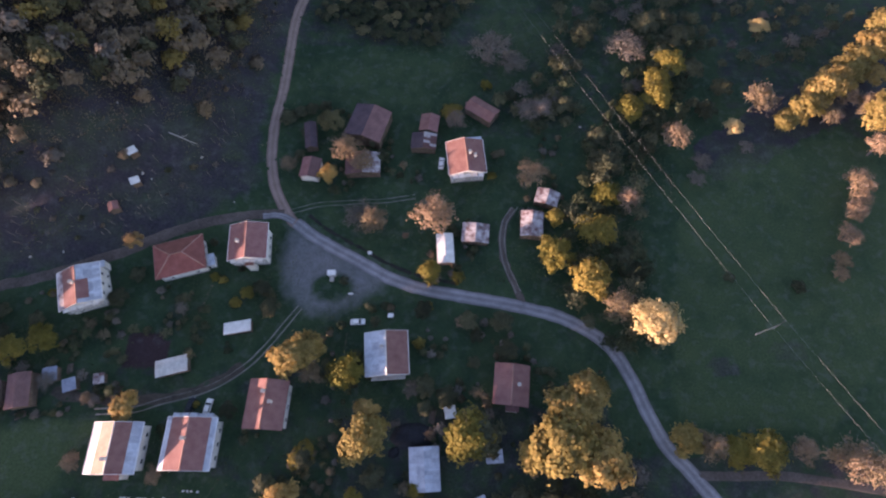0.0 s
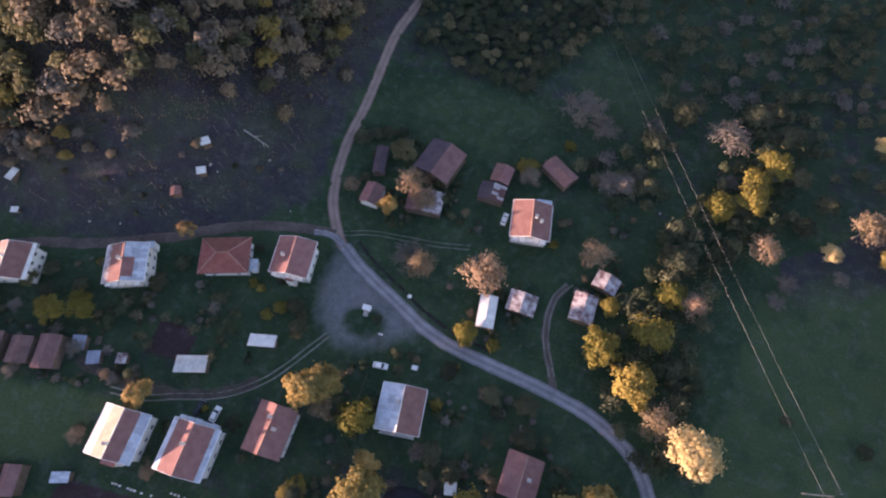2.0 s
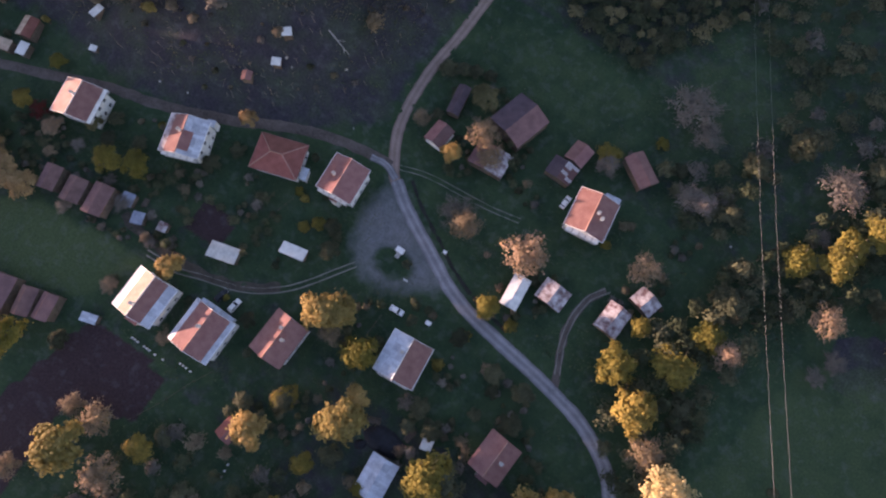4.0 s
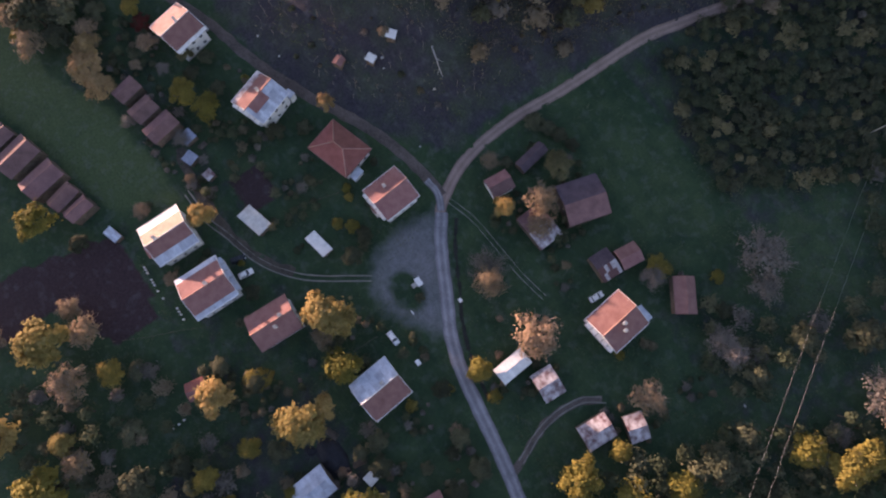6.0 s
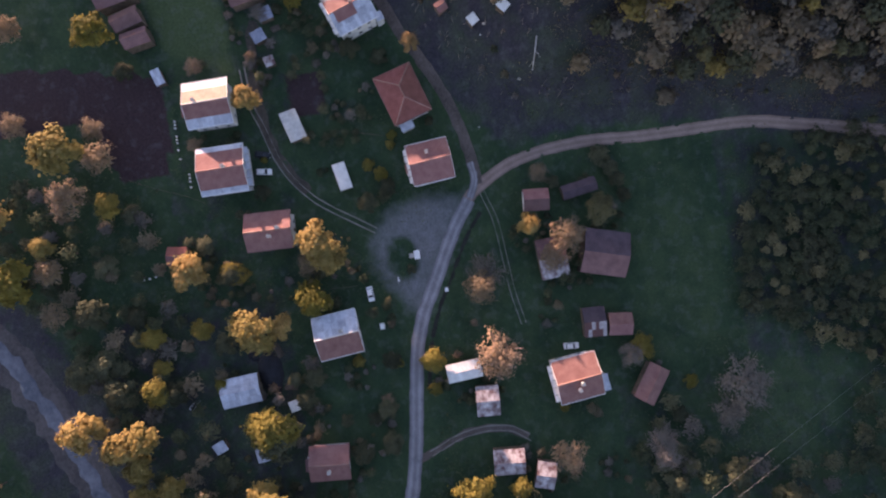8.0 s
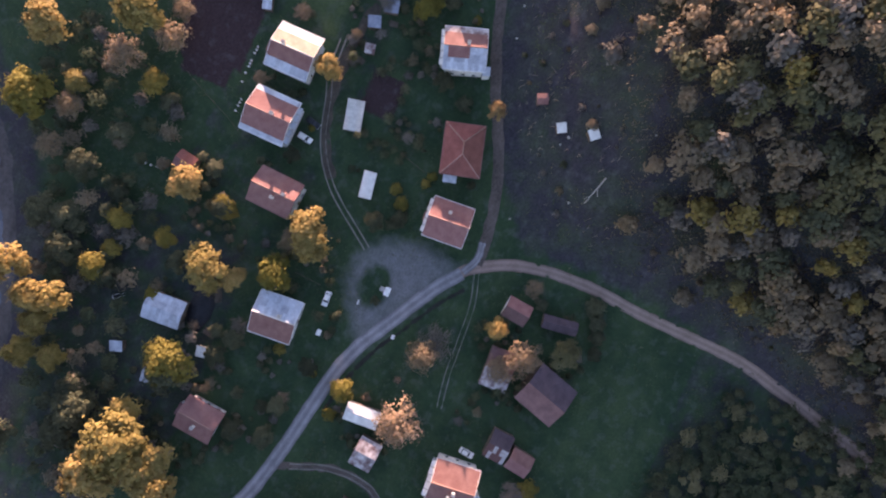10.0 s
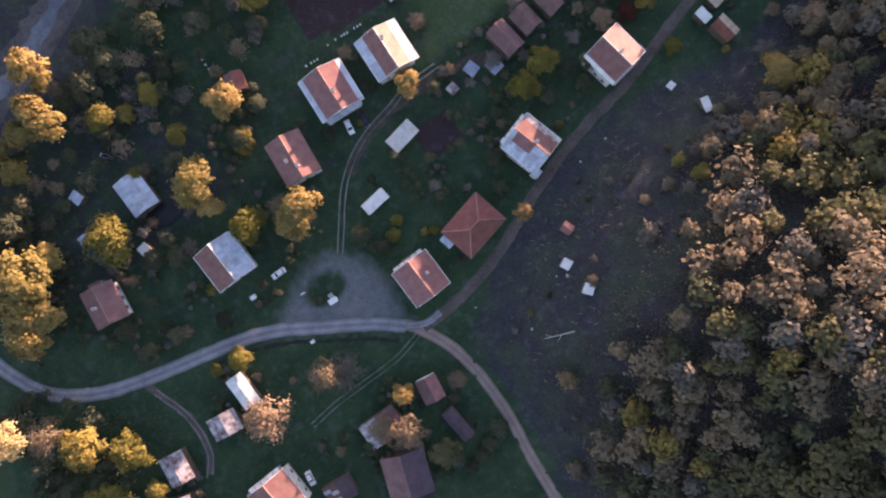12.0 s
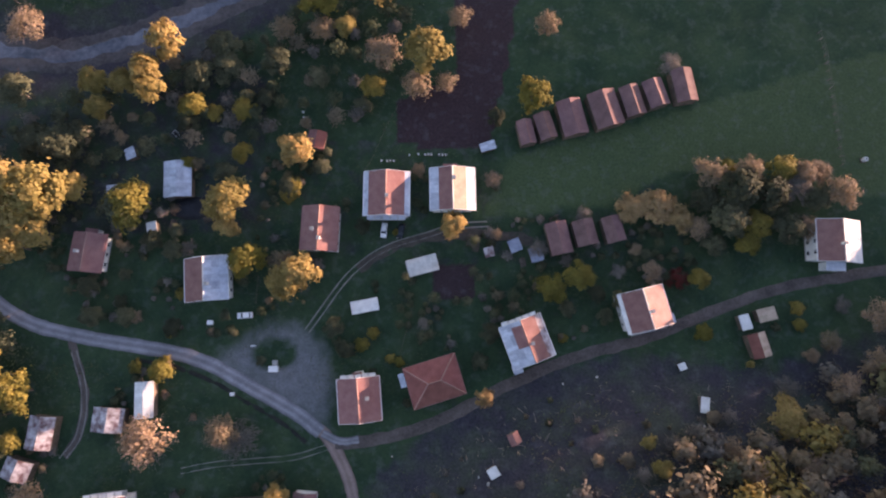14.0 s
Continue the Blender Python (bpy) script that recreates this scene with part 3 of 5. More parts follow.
def hip_house(x, y, turn, w, l, eave, rise, cover, label):
    """Four tiled slopes; the ridge runs along the longer side, x."""
    z0 = base_of(x, y, l * 0.35)
    home = thing("house", pose(x, y, z0, 0, 0, turn), label, "house", "village houses")
    eave += ground_z(x, y) - z0
    part("wall", Shape().box((0, 0, eave / 2), (w - 1.6, l - 1.6, eave)), PLASTER, home)
    part("plinth", Shape().box((0, 0, 0.2), (w - 1.45, l - 1.45, 0.75)), CONCRETE, home)
    top, ridge = eave + rise, (w - l) / 2
    a, b = w / 2, l / 2
    for corners in (((-a, -b), (a, -b), (ridge, 0), (-ridge, 0)), ((a, b), (-a, b), (-ridge, 0), (ridge, 0)), ((a, -b), (a, b), (ridge, 0), (ridge, 0)), ((-a, b), (-a, -b), (-ridge, 0), (-ridge, 0))):
        p, q, r, s = [Vector((*c, 0)) for c in corners]
        up = [(v.x, v.y, h) for v, h in zip((p, q, r, s), (eave + 0.06, eave + 0.06, top, top))]
        sh = Shape().add(up + [(vx, vy, h - 0.14) for vx, vy, h in up], [(0, 1, 2, 3), (7, 6, 5, 4), (0, 4, 5, 1), (1, 5, 6, 2), (3, 7, 4, 0)])
        part("roof_slope", sh, cover, home)
    for c in ((a, b), (a, -b), (-a, b), (-a, -b)):
        part("hip_cap", Shape().tube((c[0], c[1], eave + 0.1), (math.copysign(ridge, c[0]), 0, top + 0.08), 0.14, 0.14, 8), TILE_PALE, home, smooth=True)
    part("ridge_cap", Shape().tube((-ridge, 0, top + 0.08), (ridge, 0, top + 0.08), 0.15, 0.15, 8), TILE_PALE, home, smooth=True)
    for s in (-1, 1):
        part("gutter", Shape().box((0, s * (b + 0.08), eave), (w, 0.14, 0.12)), TILE, home)
        part("gutter", Shape().box((s * (a + 0.08), 0, eave), (0.14, l, 0.12)), TILE, home)
    openings(home, w - 1.6, l - 1.6, 1)
    part("porch", Shape().box((a + 0.7, -b * 0.45, 1.3), (1.6, 3.2, 2.6)), PLASTER, home)
    part("porch_roof", sheet_mesh("porch_roof", 2.2, 3.8, ZINC), ZINC, home).matrix_basis = pose(a + 0.8, -b * 0.45, 2.75, 0, 6, 0)
    return home


def shed(x, y, turn, w, l, eave, rise, west, east, label, group="sheds and barns", ridge=0.0, walls=PLANK, lift=0.0, name="shed"):
    """A plank outbuilding: a gabled roof whose ridge may lie off the middle (ridge, a share of the half width), or one slope where rise is 0."""
    z0 = base_of(x, y, min(w, l) * 0.4)
    home = thing(name, pose(x, y, z0, 0, 0, turn), label, "shed", group)
    eave += ground_z(x, y) - z0
    half = w / 2
    iw, il = w - 0.6, l - 0.7
    if rise:
        rx, top = ridge * half, eave + rise
        part("wall", Shape().prism([(-iw / 2, lift), (iw / 2, lift), (iw / 2, eave - 0.1), (rx, top - 0.25), (-iw / 2, eave - 0.1)], -il / 2, il / 2), walls, home)
        for side, cover in ((-1, west), (1, east)):
            reach = half - side * rx
            hub = part("ridge_board", Shape().box((0, 0, top - 0.05), (0.2, l, 0.1)), PLANK, home)
            hub.matrix_basis = pose(rx, 0, 0)
            slope(hub, side, reach, rise, top, l, cover) if cover in (TILE, TILE_OLD, TILE_DARK, TILE_PALE, TILE_BRIGHT) else slope_flat(hub, side, reach, rise, top, l, cover)
    else:
        part("wall", Shape().prism([(-iw / 2, lift), (iw / 2, lift), (iw / 2, eave - 0.1), (-iw / 2, eave + 0.35)], -il / 2, il / 2), walls, home)
        cols, rows = max(2, round(l / 1.0)), max(1, round(w / 2.6))
        me = sheet_mesh("sheet", w / rows * 1.04, l / cols * 1.02, west)
        for r in range(rows):
            for c in range(cols):
                ob = new("sheet", me)
                ob.parent = home
                u = (r + 0.5) / rows - 0.5
                ob.matrix_basis = pose(u * w, (c + 0.5) / cols * l - l / 2, eave + 0.2 - 0.45 * u + random.uniform(0, 0.03), 0, math.degrees(math.atan2(0.45, w)), random.uniform(-0.8, 0.8))
    for sx in (-1, 1):
        for sy in (-1, 1):
            part("post", Shape().box((sx * iw / 2, sy * il / 2, eave / 2 - 0.05), (0.2, 0.2, eave - 0.1)), PLANK, home)
    part("door", Shape().box((0, il / 2 + 0.04, lift + 1.0), (1.2, 0.07, 1.9)), PLANK, home)
    return home


def slope_flat(hub, side, reach, rise, top, l, cover):
    """Ribbed sheets straight on the ridge board, so that each stays a piece of it."""
    run = math.hypot(reach, rise)
    rows, cols = max(1, round(run / 2.6)), max(2, round(l / 1.0))
    me = sheet_mesh("sheet", run / rows * 1.04, l / cols * 1.02, cover)
    lean = math.degrees(math.atan2(rise, reach))
    for r in range(rows):
        for c in range(cols):
            u = (r + 0.5) / rows
            ob = new("sheet", me)
            ob.parent = hub
            ob.matrix_basis = pose(side * reach * u, (c + 0.5) / cols * l - l / 2, top - rise * u + 0.04 + random.uniform(0, 0.025), 0, side * lean, random.uniform(-0.8, 0.8))


# houses south of the lane and round the square
gable_house(-64.6, 3.5, -1, 12.6, 12.6, 5.8, 2.2, TILE, TILE, "two-storey white house with a red tiled roof and pale metal eaves", ((-0.3, 1.2),), ZINC, ZINC, balcony=(1, 1.4, ZINC), strip=0.8)
gable_house(-83.0, 2.5, 0, 12.4, 12.2, 5.4, 2.0, CREAM_SHEET, TILE, "two-storey white house, one roof side pale, with metal eaves", ((-0.4, -2.6),), WHITE_SHEET, ZINC, porch=(0.5, -6.7, 4.0, 1.8, 4.6, TILE_OLD), strip=0.62)
gable_house(-46.2, 13.1, -3, 10.2, 12.4, 6.2, 2.2, TILE, TILE, "two-storey house with a plain red tiled roof", ((1.6, 0.5), (-0.4, 3.0)), trim=TILE)
gable_house(-15.4, 26.5, 4, 11.7, 11.9, 5.2, 2.1, ZINC, TILE, "white house with half its roof red tiles and half zinc sheets", ((-1.0, 1.5),), balcony=(-1, 1.5, None))
gable_house(18.4, 18.4, -6, 9.3, 10.8, 3.6, 1.7, TILE, TILE, "small house with a red tiled roof among trees", ((1.8, 0.0),), floors=1, trim=TILE, porch=(0.6, -5.9, 3.6, 2.0, 2.6, TILE_OLD))
gable_house(-57.4, 59.0, 4, 11.2, 11.4, 6.2, 2.1, TILE, TILE, "white corner house with a red tiled roof beside the fork", ((-2.4, -0.4),), balcony=(-1, 1.2, WHITE_SHEET), porch=(0.3, -6.2, 2.6, 1.6, 5.0, TILE))
hip_house(-77.2, 54.7, 16, 14.4, 11.0, 4.4, 2.4, TILE_BRIGHT, "single-storey house with a broad hipped red tile roof")
gable_house(-101.8, 44.6, 19, 11.6, 11.6, 6.2, 1.8, TILE, ZINC, "two-storey white house with a patched zinc and red roof", ((-0.8, 0.8),), west_strip=RUSTY, strip=0.7, balcony=(-1, 1.2, WHITE_SHEET), porch=(4.6, 6.3, 2.6, 2.2, 4.0, ZINC), patch=(0.5, -4.6, 1.2))
# West slope uses paler tile: the sun on it is put into the colour.
gable_house(-133.6, 36.7, 13, 12.4, 10.8, 6.0, 2.0, TILE_PALE, TILE, "two-storey white house beside the upper road, red tiled roof", ((-0.5, 0.8),), balcony=(1, 1.4, None), porch=(-6.8, 4.2, 2.4, 2.6, 3.6, ZINC), east_strip=WHITE_SHEET, strip=0.88)
gable_house(-188.0, 19.1, -4, 12.0, 11.6, 6.0, 2.0, WHITE_SHEET, TILE, "white house at the village end with red and white roof", ((0.5, 1.0),), porch=(-0.8, 6.6, 5.5, 2.6, 3.4, ZINC))
gable_house(7.2, 88.3, 5, 11.8, 12.2, 6.0, 2.0, TILE, TILE, "two-storey white house with an orange tiled roof in a meadow", ((1.2, 0.4), (2.8, -0.6)), balcony=(-1, 1.5, WHITE_SHEET), porch=(3.6, 7.2, 4.6, 2.6, 4.4, ZINC))

# long row of barns on the meadow: the ridge lies towards the sunny side
for bx, by, bt, bw, bl in ((-104.5, -14.3, 11, 4.6, 7.4), (-110, -16, 16, 5.0, 8.0), (-117.8, -18.4, 12, 7.2, 10.8), (-127.5, -20.7, 15, 8.2, 11.0), (-135.4, -23.1, 14, 5.8, 9.2), (-142.3, -25.3, 16, 6.0, 8.4), (-150.8, -27.6, 8, 6.2, 10.2)):
    shed(bx, by, bt, bw, bl, 3.4, 1.3, TILE_OLD, TILE_OLD, "old plank barn with a weathered dark red roof", "row of barns", ridge=-0.05, name="barn")
for bx, by, bt, bw, bl in ((-112.3, 16.6, 11, 6.1, 9.2), (-119.6, 15.2, 12, 6.0, 7.4), (-127.5, 14.4, 13, 5.4, 7.4)):
    shed(bx, by, bt, bw, bl, 3.2, 1.1, TILE_OLD, TILE_OLD, "old plank barn with a mossy dark tile roof", "barns behind the hedge", name="barn")
shed(-74.3, 23.4, 104, 4.6, 8.7, 2.4, 0, PALE_SHEET, PALE_SHEET, "low open shed under pale flat metal sheets")
shed(-58.2, 34.4, 100, 3.4, 7.6, 2.3, 0, WHITE_SHEET, WHITE_SHEET, "narrow garden shed under a white sheet roof")
shed(-4.8, -2.5, 3, 7.8, 10.7, 3.0, 0.9, ZINC, ZINC, "shed with a pale blue-grey zinc roof beside trees")
shed(9.5, -10.5, 20, 3.0, 3.4, 2.2, 0, ZINC, ZINC, "tiny zinc-roofed hut among trees")
shed(1.8, 11.6, 10, 3.0, 3.6, 2.3, 0, WHITE_SHEET, ZINC, "tiny white-roofed hut under a tree")
shed(13.2, 0.5, 5, 4.4, 3.4, 2.4, 0, ZINC, ZINC, "small hut with a grey sheet roof under trees")
shed(-44.0, -13.8, -10, 5.2, 5.4, 2.8, 1.0, TILE_BRIGHT, TILE, "small red-roofed shed half under a golden tree")
shed(-106.0, 21.0, 14, 3.4, 4.0, 2.2, 0, BLUE_SHEET, ZINC, "small hut with a blue-grey tin roof")
shed(-100.2, 18.3, 20, 3.2, 3.6, 2.2, 0, BLUE_SHEET, ZINC, "small tin-roofed lean-to beside the lane")
shed(-93.0, 20.0, 12, 2.6, 2.8, 2.0, 0, RUSTY, RUSTY, "tiny rusty tin hut in a garden")
shed(-93.5, -10.8, 15, 4.4, 2.6, 2.2, 0, ZINC, ZINC, "small tin shelter beside the tilled field")
# north-east group
shed(-24.8, 102.4, -17, 12.4, 12.6, 4.6, 2.0, TILE_DARK, TILE_OLD, "large old barn with a dark weathered tile roof", ridge=0.05, name="barn")
shed(-25.9, 88.0, 2, 11.2, 7.8, 3.2, 1.0, TILE_OLD, RUSTY, "barn annexe under patched rusty tin")
shed(-42.6, 86.4, -6, 6.2, 7.2, 3.0, 1.2, TILE, TILE_OLD, "small old house with a patched red roof", walls=PLASTER)
shed(-43.8, 99.0, 8, 4.0, 10.0, 2.8, 0.8, TILE_DARK, TILE_DARK, "long low dark shed beside the road")
shed(-6.4, 96.4, -4, 8.2, 6.2, 3.0, 1.0, TILE_DARK, PATCHED, "tin-roofed shed with one white sheet")
shed(-4.6, 103.4, -8, 6.2, 6.6, 3.2, 1.1, TILE, TILE, "small shed with a dark red roof")
shed(13.1, 109.0, 54, 6.1, 10.6, 3.2, 1.2, TILE, TILE, "plain barn with a dull red roof", name="barn")
shed(0.6, 58.5, 3, 5.0, 9.6, 2.8, 0.5, WHITE_SHEET, WHITE_SHEET, "long shed with a bright white sheet roof")
shed(9.8, 63.5, -5, 8.2, 6.4, 2.8, 0.7, RUSTY, RUSTY, "open shed roofed with rusty and white tin")
shed(27.1, 66.4, -6, 6.8, 8.6, 3.0, 1.0, RUSTY, RUSTY, "decayed shed roofed with rusty and white tin")
shed(32.5, 75.7, -18, 7.2, 5.4, 2.9, 0.9, RUSTY, RUSTY, "decayed shed with dark rusty tin roof")
# on the slope
shed(-92.0, 84.0, 42, 2.8, 2.8, 1.7, 0, WHITE_SHEET, WHITE_SHEET, "small white-roofed hut on the bare slope", "huts on the slope", name="hut")
shed(-91.5, 76.3, 30, 2.6, 2.6, 1.7, 0, WHITE_SHEET, WHITE_SHEET, "small white-roofed hut on the bare slope", "huts on the slope", name="hut")
shed(-97.3, 68.8, 24, 3.0, 3.0, 1.8, 0.7, TILE, TILE, "small hut with a red roof on the bare slope", "huts on the slope", name="hut")
shed(-146.1, 61.3, -8, 2.0, 4.0, 1.8, 0, WHITE_SHEET, WHITE_SHEET, "narrow white-roofed hut on the slope", "huts on the slope", name="hut")
shed(-143.2, 52.0, 20, 1.9, 1.9, 1.5, 0, WHITE_SHEET, WHITE_SHEET, "tiny white-roofed hut near the road", "huts on the slope", name="hut")
shed(-164.8, 46.8, 13, 5.0, 6.6, 2.8, 0.9, CREAM_SHEET, TILE_BRIGHT, "hut with a dark red and white roof on the slope", "huts on the slope", name="hut")
shed(-162.0, 40.6, 13, 2.6, 4.2, 2.4, 0, WHITE_SHEET, WHITE_SHEET, "small white lean-to on the slope", "huts on the slope", name="hut")
shed(-168.1, 38.6, 13, 4.8, 3.6, 2.6, 0, CREAM_SHEET, CREAM_SHEET, "small hut with a pale worn roof", "huts on the slope", name="hut")


# ---- vehicles ----
def car(x, y, turn, paint, label):
    home = thing("car", pose(x, y, ground_z(x, y) + 0.03, 0, 0, turn), label, "car")
    side = [(-2.1, 0.35), (2.1, 0.35), (2.12, 0.62), (2.0, 0.78), (1.1, 0.92), (-1.6, 0.95), (-2.05, 0.86), (-2.12, 0.6)]
    sh = Shape()
    for y0, s in ((-0.82, 0.97), (-0.72, 1.0), (0.72, 1.0), (0.82, 0.97)):
        sh.v += [(px * s, y0, 0.35 + (pz - 0.35) * (1.0 if abs(y0) < 0.8 else 0.93)) for px, pz in side]
    n = len(side)
    sh.f = [(k * n + i, k * n + (i + 1) % n, k * n + n + (i + 1) % n, k * n + n + i) for k in range(3) for i in range(n)] + [tuple(range(n - 1, -1, -1)), tuple(range(3 * n, 4 * n))]
    body = part("body", sh, paint, home)
    cabin = Shape().add([(-1.55, -0.7, 0.93), (1.0, -0.7, 0.91), (1.0, 0.7, 0.91), (-1.55, 0.7, 0.93), (-1.15, -0.55, 1.38), (0.3, -0.55, 1.42), (0.3, 0.55, 1.42), (-1.15, 0.55, 1.38)],
                        [(0, 3, 2, 1), (0, 1, 5, 4), (1, 2, 6, 5), (2, 3, 7, 6), (3, 0, 4, 7), (4, 5, 6, 7)])
    part("glasshouse", cabin, GLASS, home)
    part("roof", Shape().box((-0.5, 0, 1.42), (1.75, 1.3, 0.07)), paint, home)
    for sx in (-1.3, 1.3):
        for sy in (-0.76, 0.76):
            wheel = part("wheel", Shape().tube((sx, sy - 0.1, 0.3), (sx, sy + 0.1, 0.3), 0.31, 0.31, 12), RUBBER, home)
            part("rim", Shape().tube((sx, sy - 0.11, 0.3), (sx, sy + 0.11, 0.3), 0.18, 0.18, 8), STEEL, wheel)
    for sy in (-0.58, 0.58):
        part("headlight", Shape().box((2.07, sy, 0.68), (0.1, 0.34, 0.14)), TRIM, home)
        part("tail_light", Shape().box((-2.07, sy, 0.72), (0.1, 0.3, 0.16)), RED_PAINT, home)
        part("mirror", Shape().box((0.75, sy * 1.55, 0.98), (0.12, 0.16, 0.12)), paint, home)
    return home


car(-24.6, 36.4, 3, CAR_WHITE, "white saloon car parked on grass near the square")
car(-63.4, 12.9, 82, CAR_WHITE, "white car with a dark windscreen parked before a house")
car(-68.2, 13.3, 78, CAR_DARK, "dark car parked in the shade of a house")
car(-0.6, 89.4, 84, CAR_WHITE, "white hatchback parked on grass beside the house")


# ---- small things of the place ----
def fountain(x, y):
    home = thing("fountain", pose(x, y, ground_z(x, y)), "small whitewashed village fountain on a green island", "fountain")
    part("basin", Shape().box((0, -0.9, 0.3), (1.3, 1.7, 0.6)), CONCRETE, home)
    part("block", Shape().box((0, 0.5, 0.9), (2.2, 1.3, 1.8)), PLASTER, home)
    part("coping", Shape().box((0, 0.5, 1.86), (2.5, 1.6, 0.14)), TRIM, home)
    part("spout", Shape().tube((0, -0.1, 1.1), (0, -0.4, 1.05), 0.05, 0.05), STEEL, home)


fountain(-33.2, 50.6)


def sign_post(x, y, h, plate, label):
    home = thing("post", pose(x, y, ground_z(x, y)), label, "post")
    part("pole", Shape().tube((0, 0, -0.1), (0, 0, h), 0.07, 0.06, 8), STEEL, home)
    part("plate", Shape().box((0, 0, h - 0.1), plate), TRIM, home)


sign_post(-22.2, 57.6, 1.4, (1.1, 0.9, 0.5), "white box on a short post beside the ditch")
sign_post(-27.2, 44.8, 0.9, (1.3, 0.3, 0.5), "low white sign board at the square")
sign_post(-3.8, 40.4, 1.6, (0.5, 0.4, 0.4), "small white road post at the verge")
sign_post(-15.2, 38.2, 1.0, (1.6, 1.2, 0.7), "white covered well head near the fence")


def power_pole(x, y, h, turn, label):
    home = thing("power_pole", pose(x, y, ground_z(x, y), 0, 0, turn), label, "power pole", "power line")
    part("mast", Shape().tube((0, 0, -0.3), (0, 0, h), 0.2, 0.12, 8), CONCRETE, home)
    part("crossarm", Shape().box((0, 0, h - 0.3), (4.5, 0.12, 0.12)), BARK, home)
    for s in (-2.1, 2.1):
        part("insulator", Shape().tube((s, 0, h - 0.2), (s, 0, h + 0.1), 0.07, 0.05, 6), TRIM, home)
    return Vector((x, y, ground_z(x, y) + h + 0.1))


def wire(a, b, offset, label):
    side = Vector(((b - a).y, -(b - a).x, 0)).normalized() * offset
    sh = Shape()
    for i in range(25):
        t = i / 24
        p = a.lerp(b, t) + side - Vector((0, 0, 4 * 1.6 * t * (1 - t)))
        sh.v += [(p.x + dx, p.y + dy, p.z + dz) for dx, dy, dz in ((0.016, 0, 0), (0, 0.016, 0.012), (-0.016, 0, 0), (0, -0.016, -0.012))]
    sh.f = [(4 * i + k, 4 * i + (k + 1) % 4, 4 * i + 4 + (k + 1) % 4, 4 * i + 4 + k) for i in range(24) for k in range(4)]
    tagged(new("cable", sh.mesh("cable", ALUMINIUM)), label, "cable", "power line")


POLES = [power_pole(-30, 272, 11.5, 27, "tall concrete power pole beyond the scrub"), power_pole(8.8, 186, 11.5, 27, "tall concrete power pole in scrub"),
         power_pole(89.4, 32.9, 11.5, 30, "tall concrete power pole in the meadow"), power_pole(162, -78, 11.5, 32, "tall concrete power pole past the hedge")]
for first, second in zip(POLES, POLES[1:]):
    for off in (-2.1, 2.1):
        wire(first, second, off, "thin bare power cable between poles")


def log_pile(x, y, turn, n, long, label):
    home = thing("log_pile", pose(x, y, ground_z(x, y), 0, 0, turn), label, "logs")
    for i in range(n):
        row = 0 if i < n * 0.6 else 1
        part("log", Shape().tube((-long / 2 + random.uniform(-0.3, 0.3), (i % 5) * 0.34 - 0.7, 0.17 + 0.3 * row), (long / 2, (i % 5) * 0.34 - 0.7 + random.uniform(-0.1, 0.1), 0.17 + 0.3 * row), 0.17, 0.14, 7), BARK, home)


def fallen_trunk(a, b):
    p, q = [Vector((*c, ground_z(*c) + 0.25)) for c in (a, b)]
    tagged(new("fallen_trunk", Shape().tube(p, q, 0.22, 0.1, 8).tube(p.lerp(q, 0.4), p.lerp(q, 0.6) + Vector((0.5, 1.4, 0.5)), 0.12, 0.05).tube(p.lerp(q, 0.7), p.lerp(q, 0.85) + Vector((0.3, -1.2, 0.4)), 0.1, 0.04).mesh("fallen_trunk", DEADWOOD, True)), "pale fallen tree trunk on the bare slope", "log")


fallen_trunk((-83.4, 91.6), (-76.0, 90.0))
log_pile(-13.5, 8.5, 20, 8, 4.0, "pile of dark logs behind the zinc shed")
log_pile(-3.0, 10.5, 80, 8, 3.4, "pile of dark logs under trees")


def black_mound(x, y, turn, a, b, h, label):
    """A low uneven mound in the black plastic material."""
    sh, n, m = Shape(), 14, 6
    for k in range(1, m + 1):
        for i in range(n):
            t, s = 6.2832 * i / n, k / m
            bump = 1 + 0.25 * noise.noise((math.cos(t) * 1.7, math.sin(t) * 1.7, s * 2))
            sh.v.append((a * s * bump * math.cos(t), b * s * bump * math.sin(t), h * (1 - s ** 3) * (0.8 + 0.4 * noise.noise((3 * s * math.cos(t), 3 * s * math.sin(t), 8))) - (0.2 if k == m else 0)))
    sh.f = [((k - 1) * n + i, k * n + i, k * n + (i + 1) % n, (k - 1) * n + (i + 1) % n) for k in range(1, m) for i in range(n)] + [tuple(range(n))]
    ob = tagged(new("tarpaulin", sh.mesh("tarpaulin", TARP, True)), label, "tarpaulin")
    ob.matrix_basis = pose(x, y, ground_z(x, y) + 0.05, 0, 0, turn)


# The large mound stands in for a dark open lean-to beside the shed.
black_mound(-8.0, 5.4, 6, 6.4, 3.6, 1.4, "low black mound standing in for a dark lean-to behind a shed")
black_mound(-13.0, 1.5, 40, 1.8, 1.3, 0.9, "small black plastic tarpaulin over a heap")


def fence(line, gap, material, label, height=1.2, post=0.12, rails=2):
    pts = smooth_line(line, gap)
    home = thing("fence", pose(0, 0, 0), label, "fence")
    for p in pts:
        z = ground_z(p.x, p.y)
        part("post", Shape().box((p.x, p.y, z + height / 2 - 0.1), (post, post, height + 0.2), random.uniform(0, 40)), material, home)
    for a, b in zip(pts, pts[1:]):
        for k in range(rails):
            h = height * (0.45 + 0.45 * k)
            part("rail", Shape().tube((a.x, a.y, ground_z(a.x, a.y) + h), (b.x, b.y, ground_z(b.x, b.y) + h), 0.03, 0.03, 4), material, home)


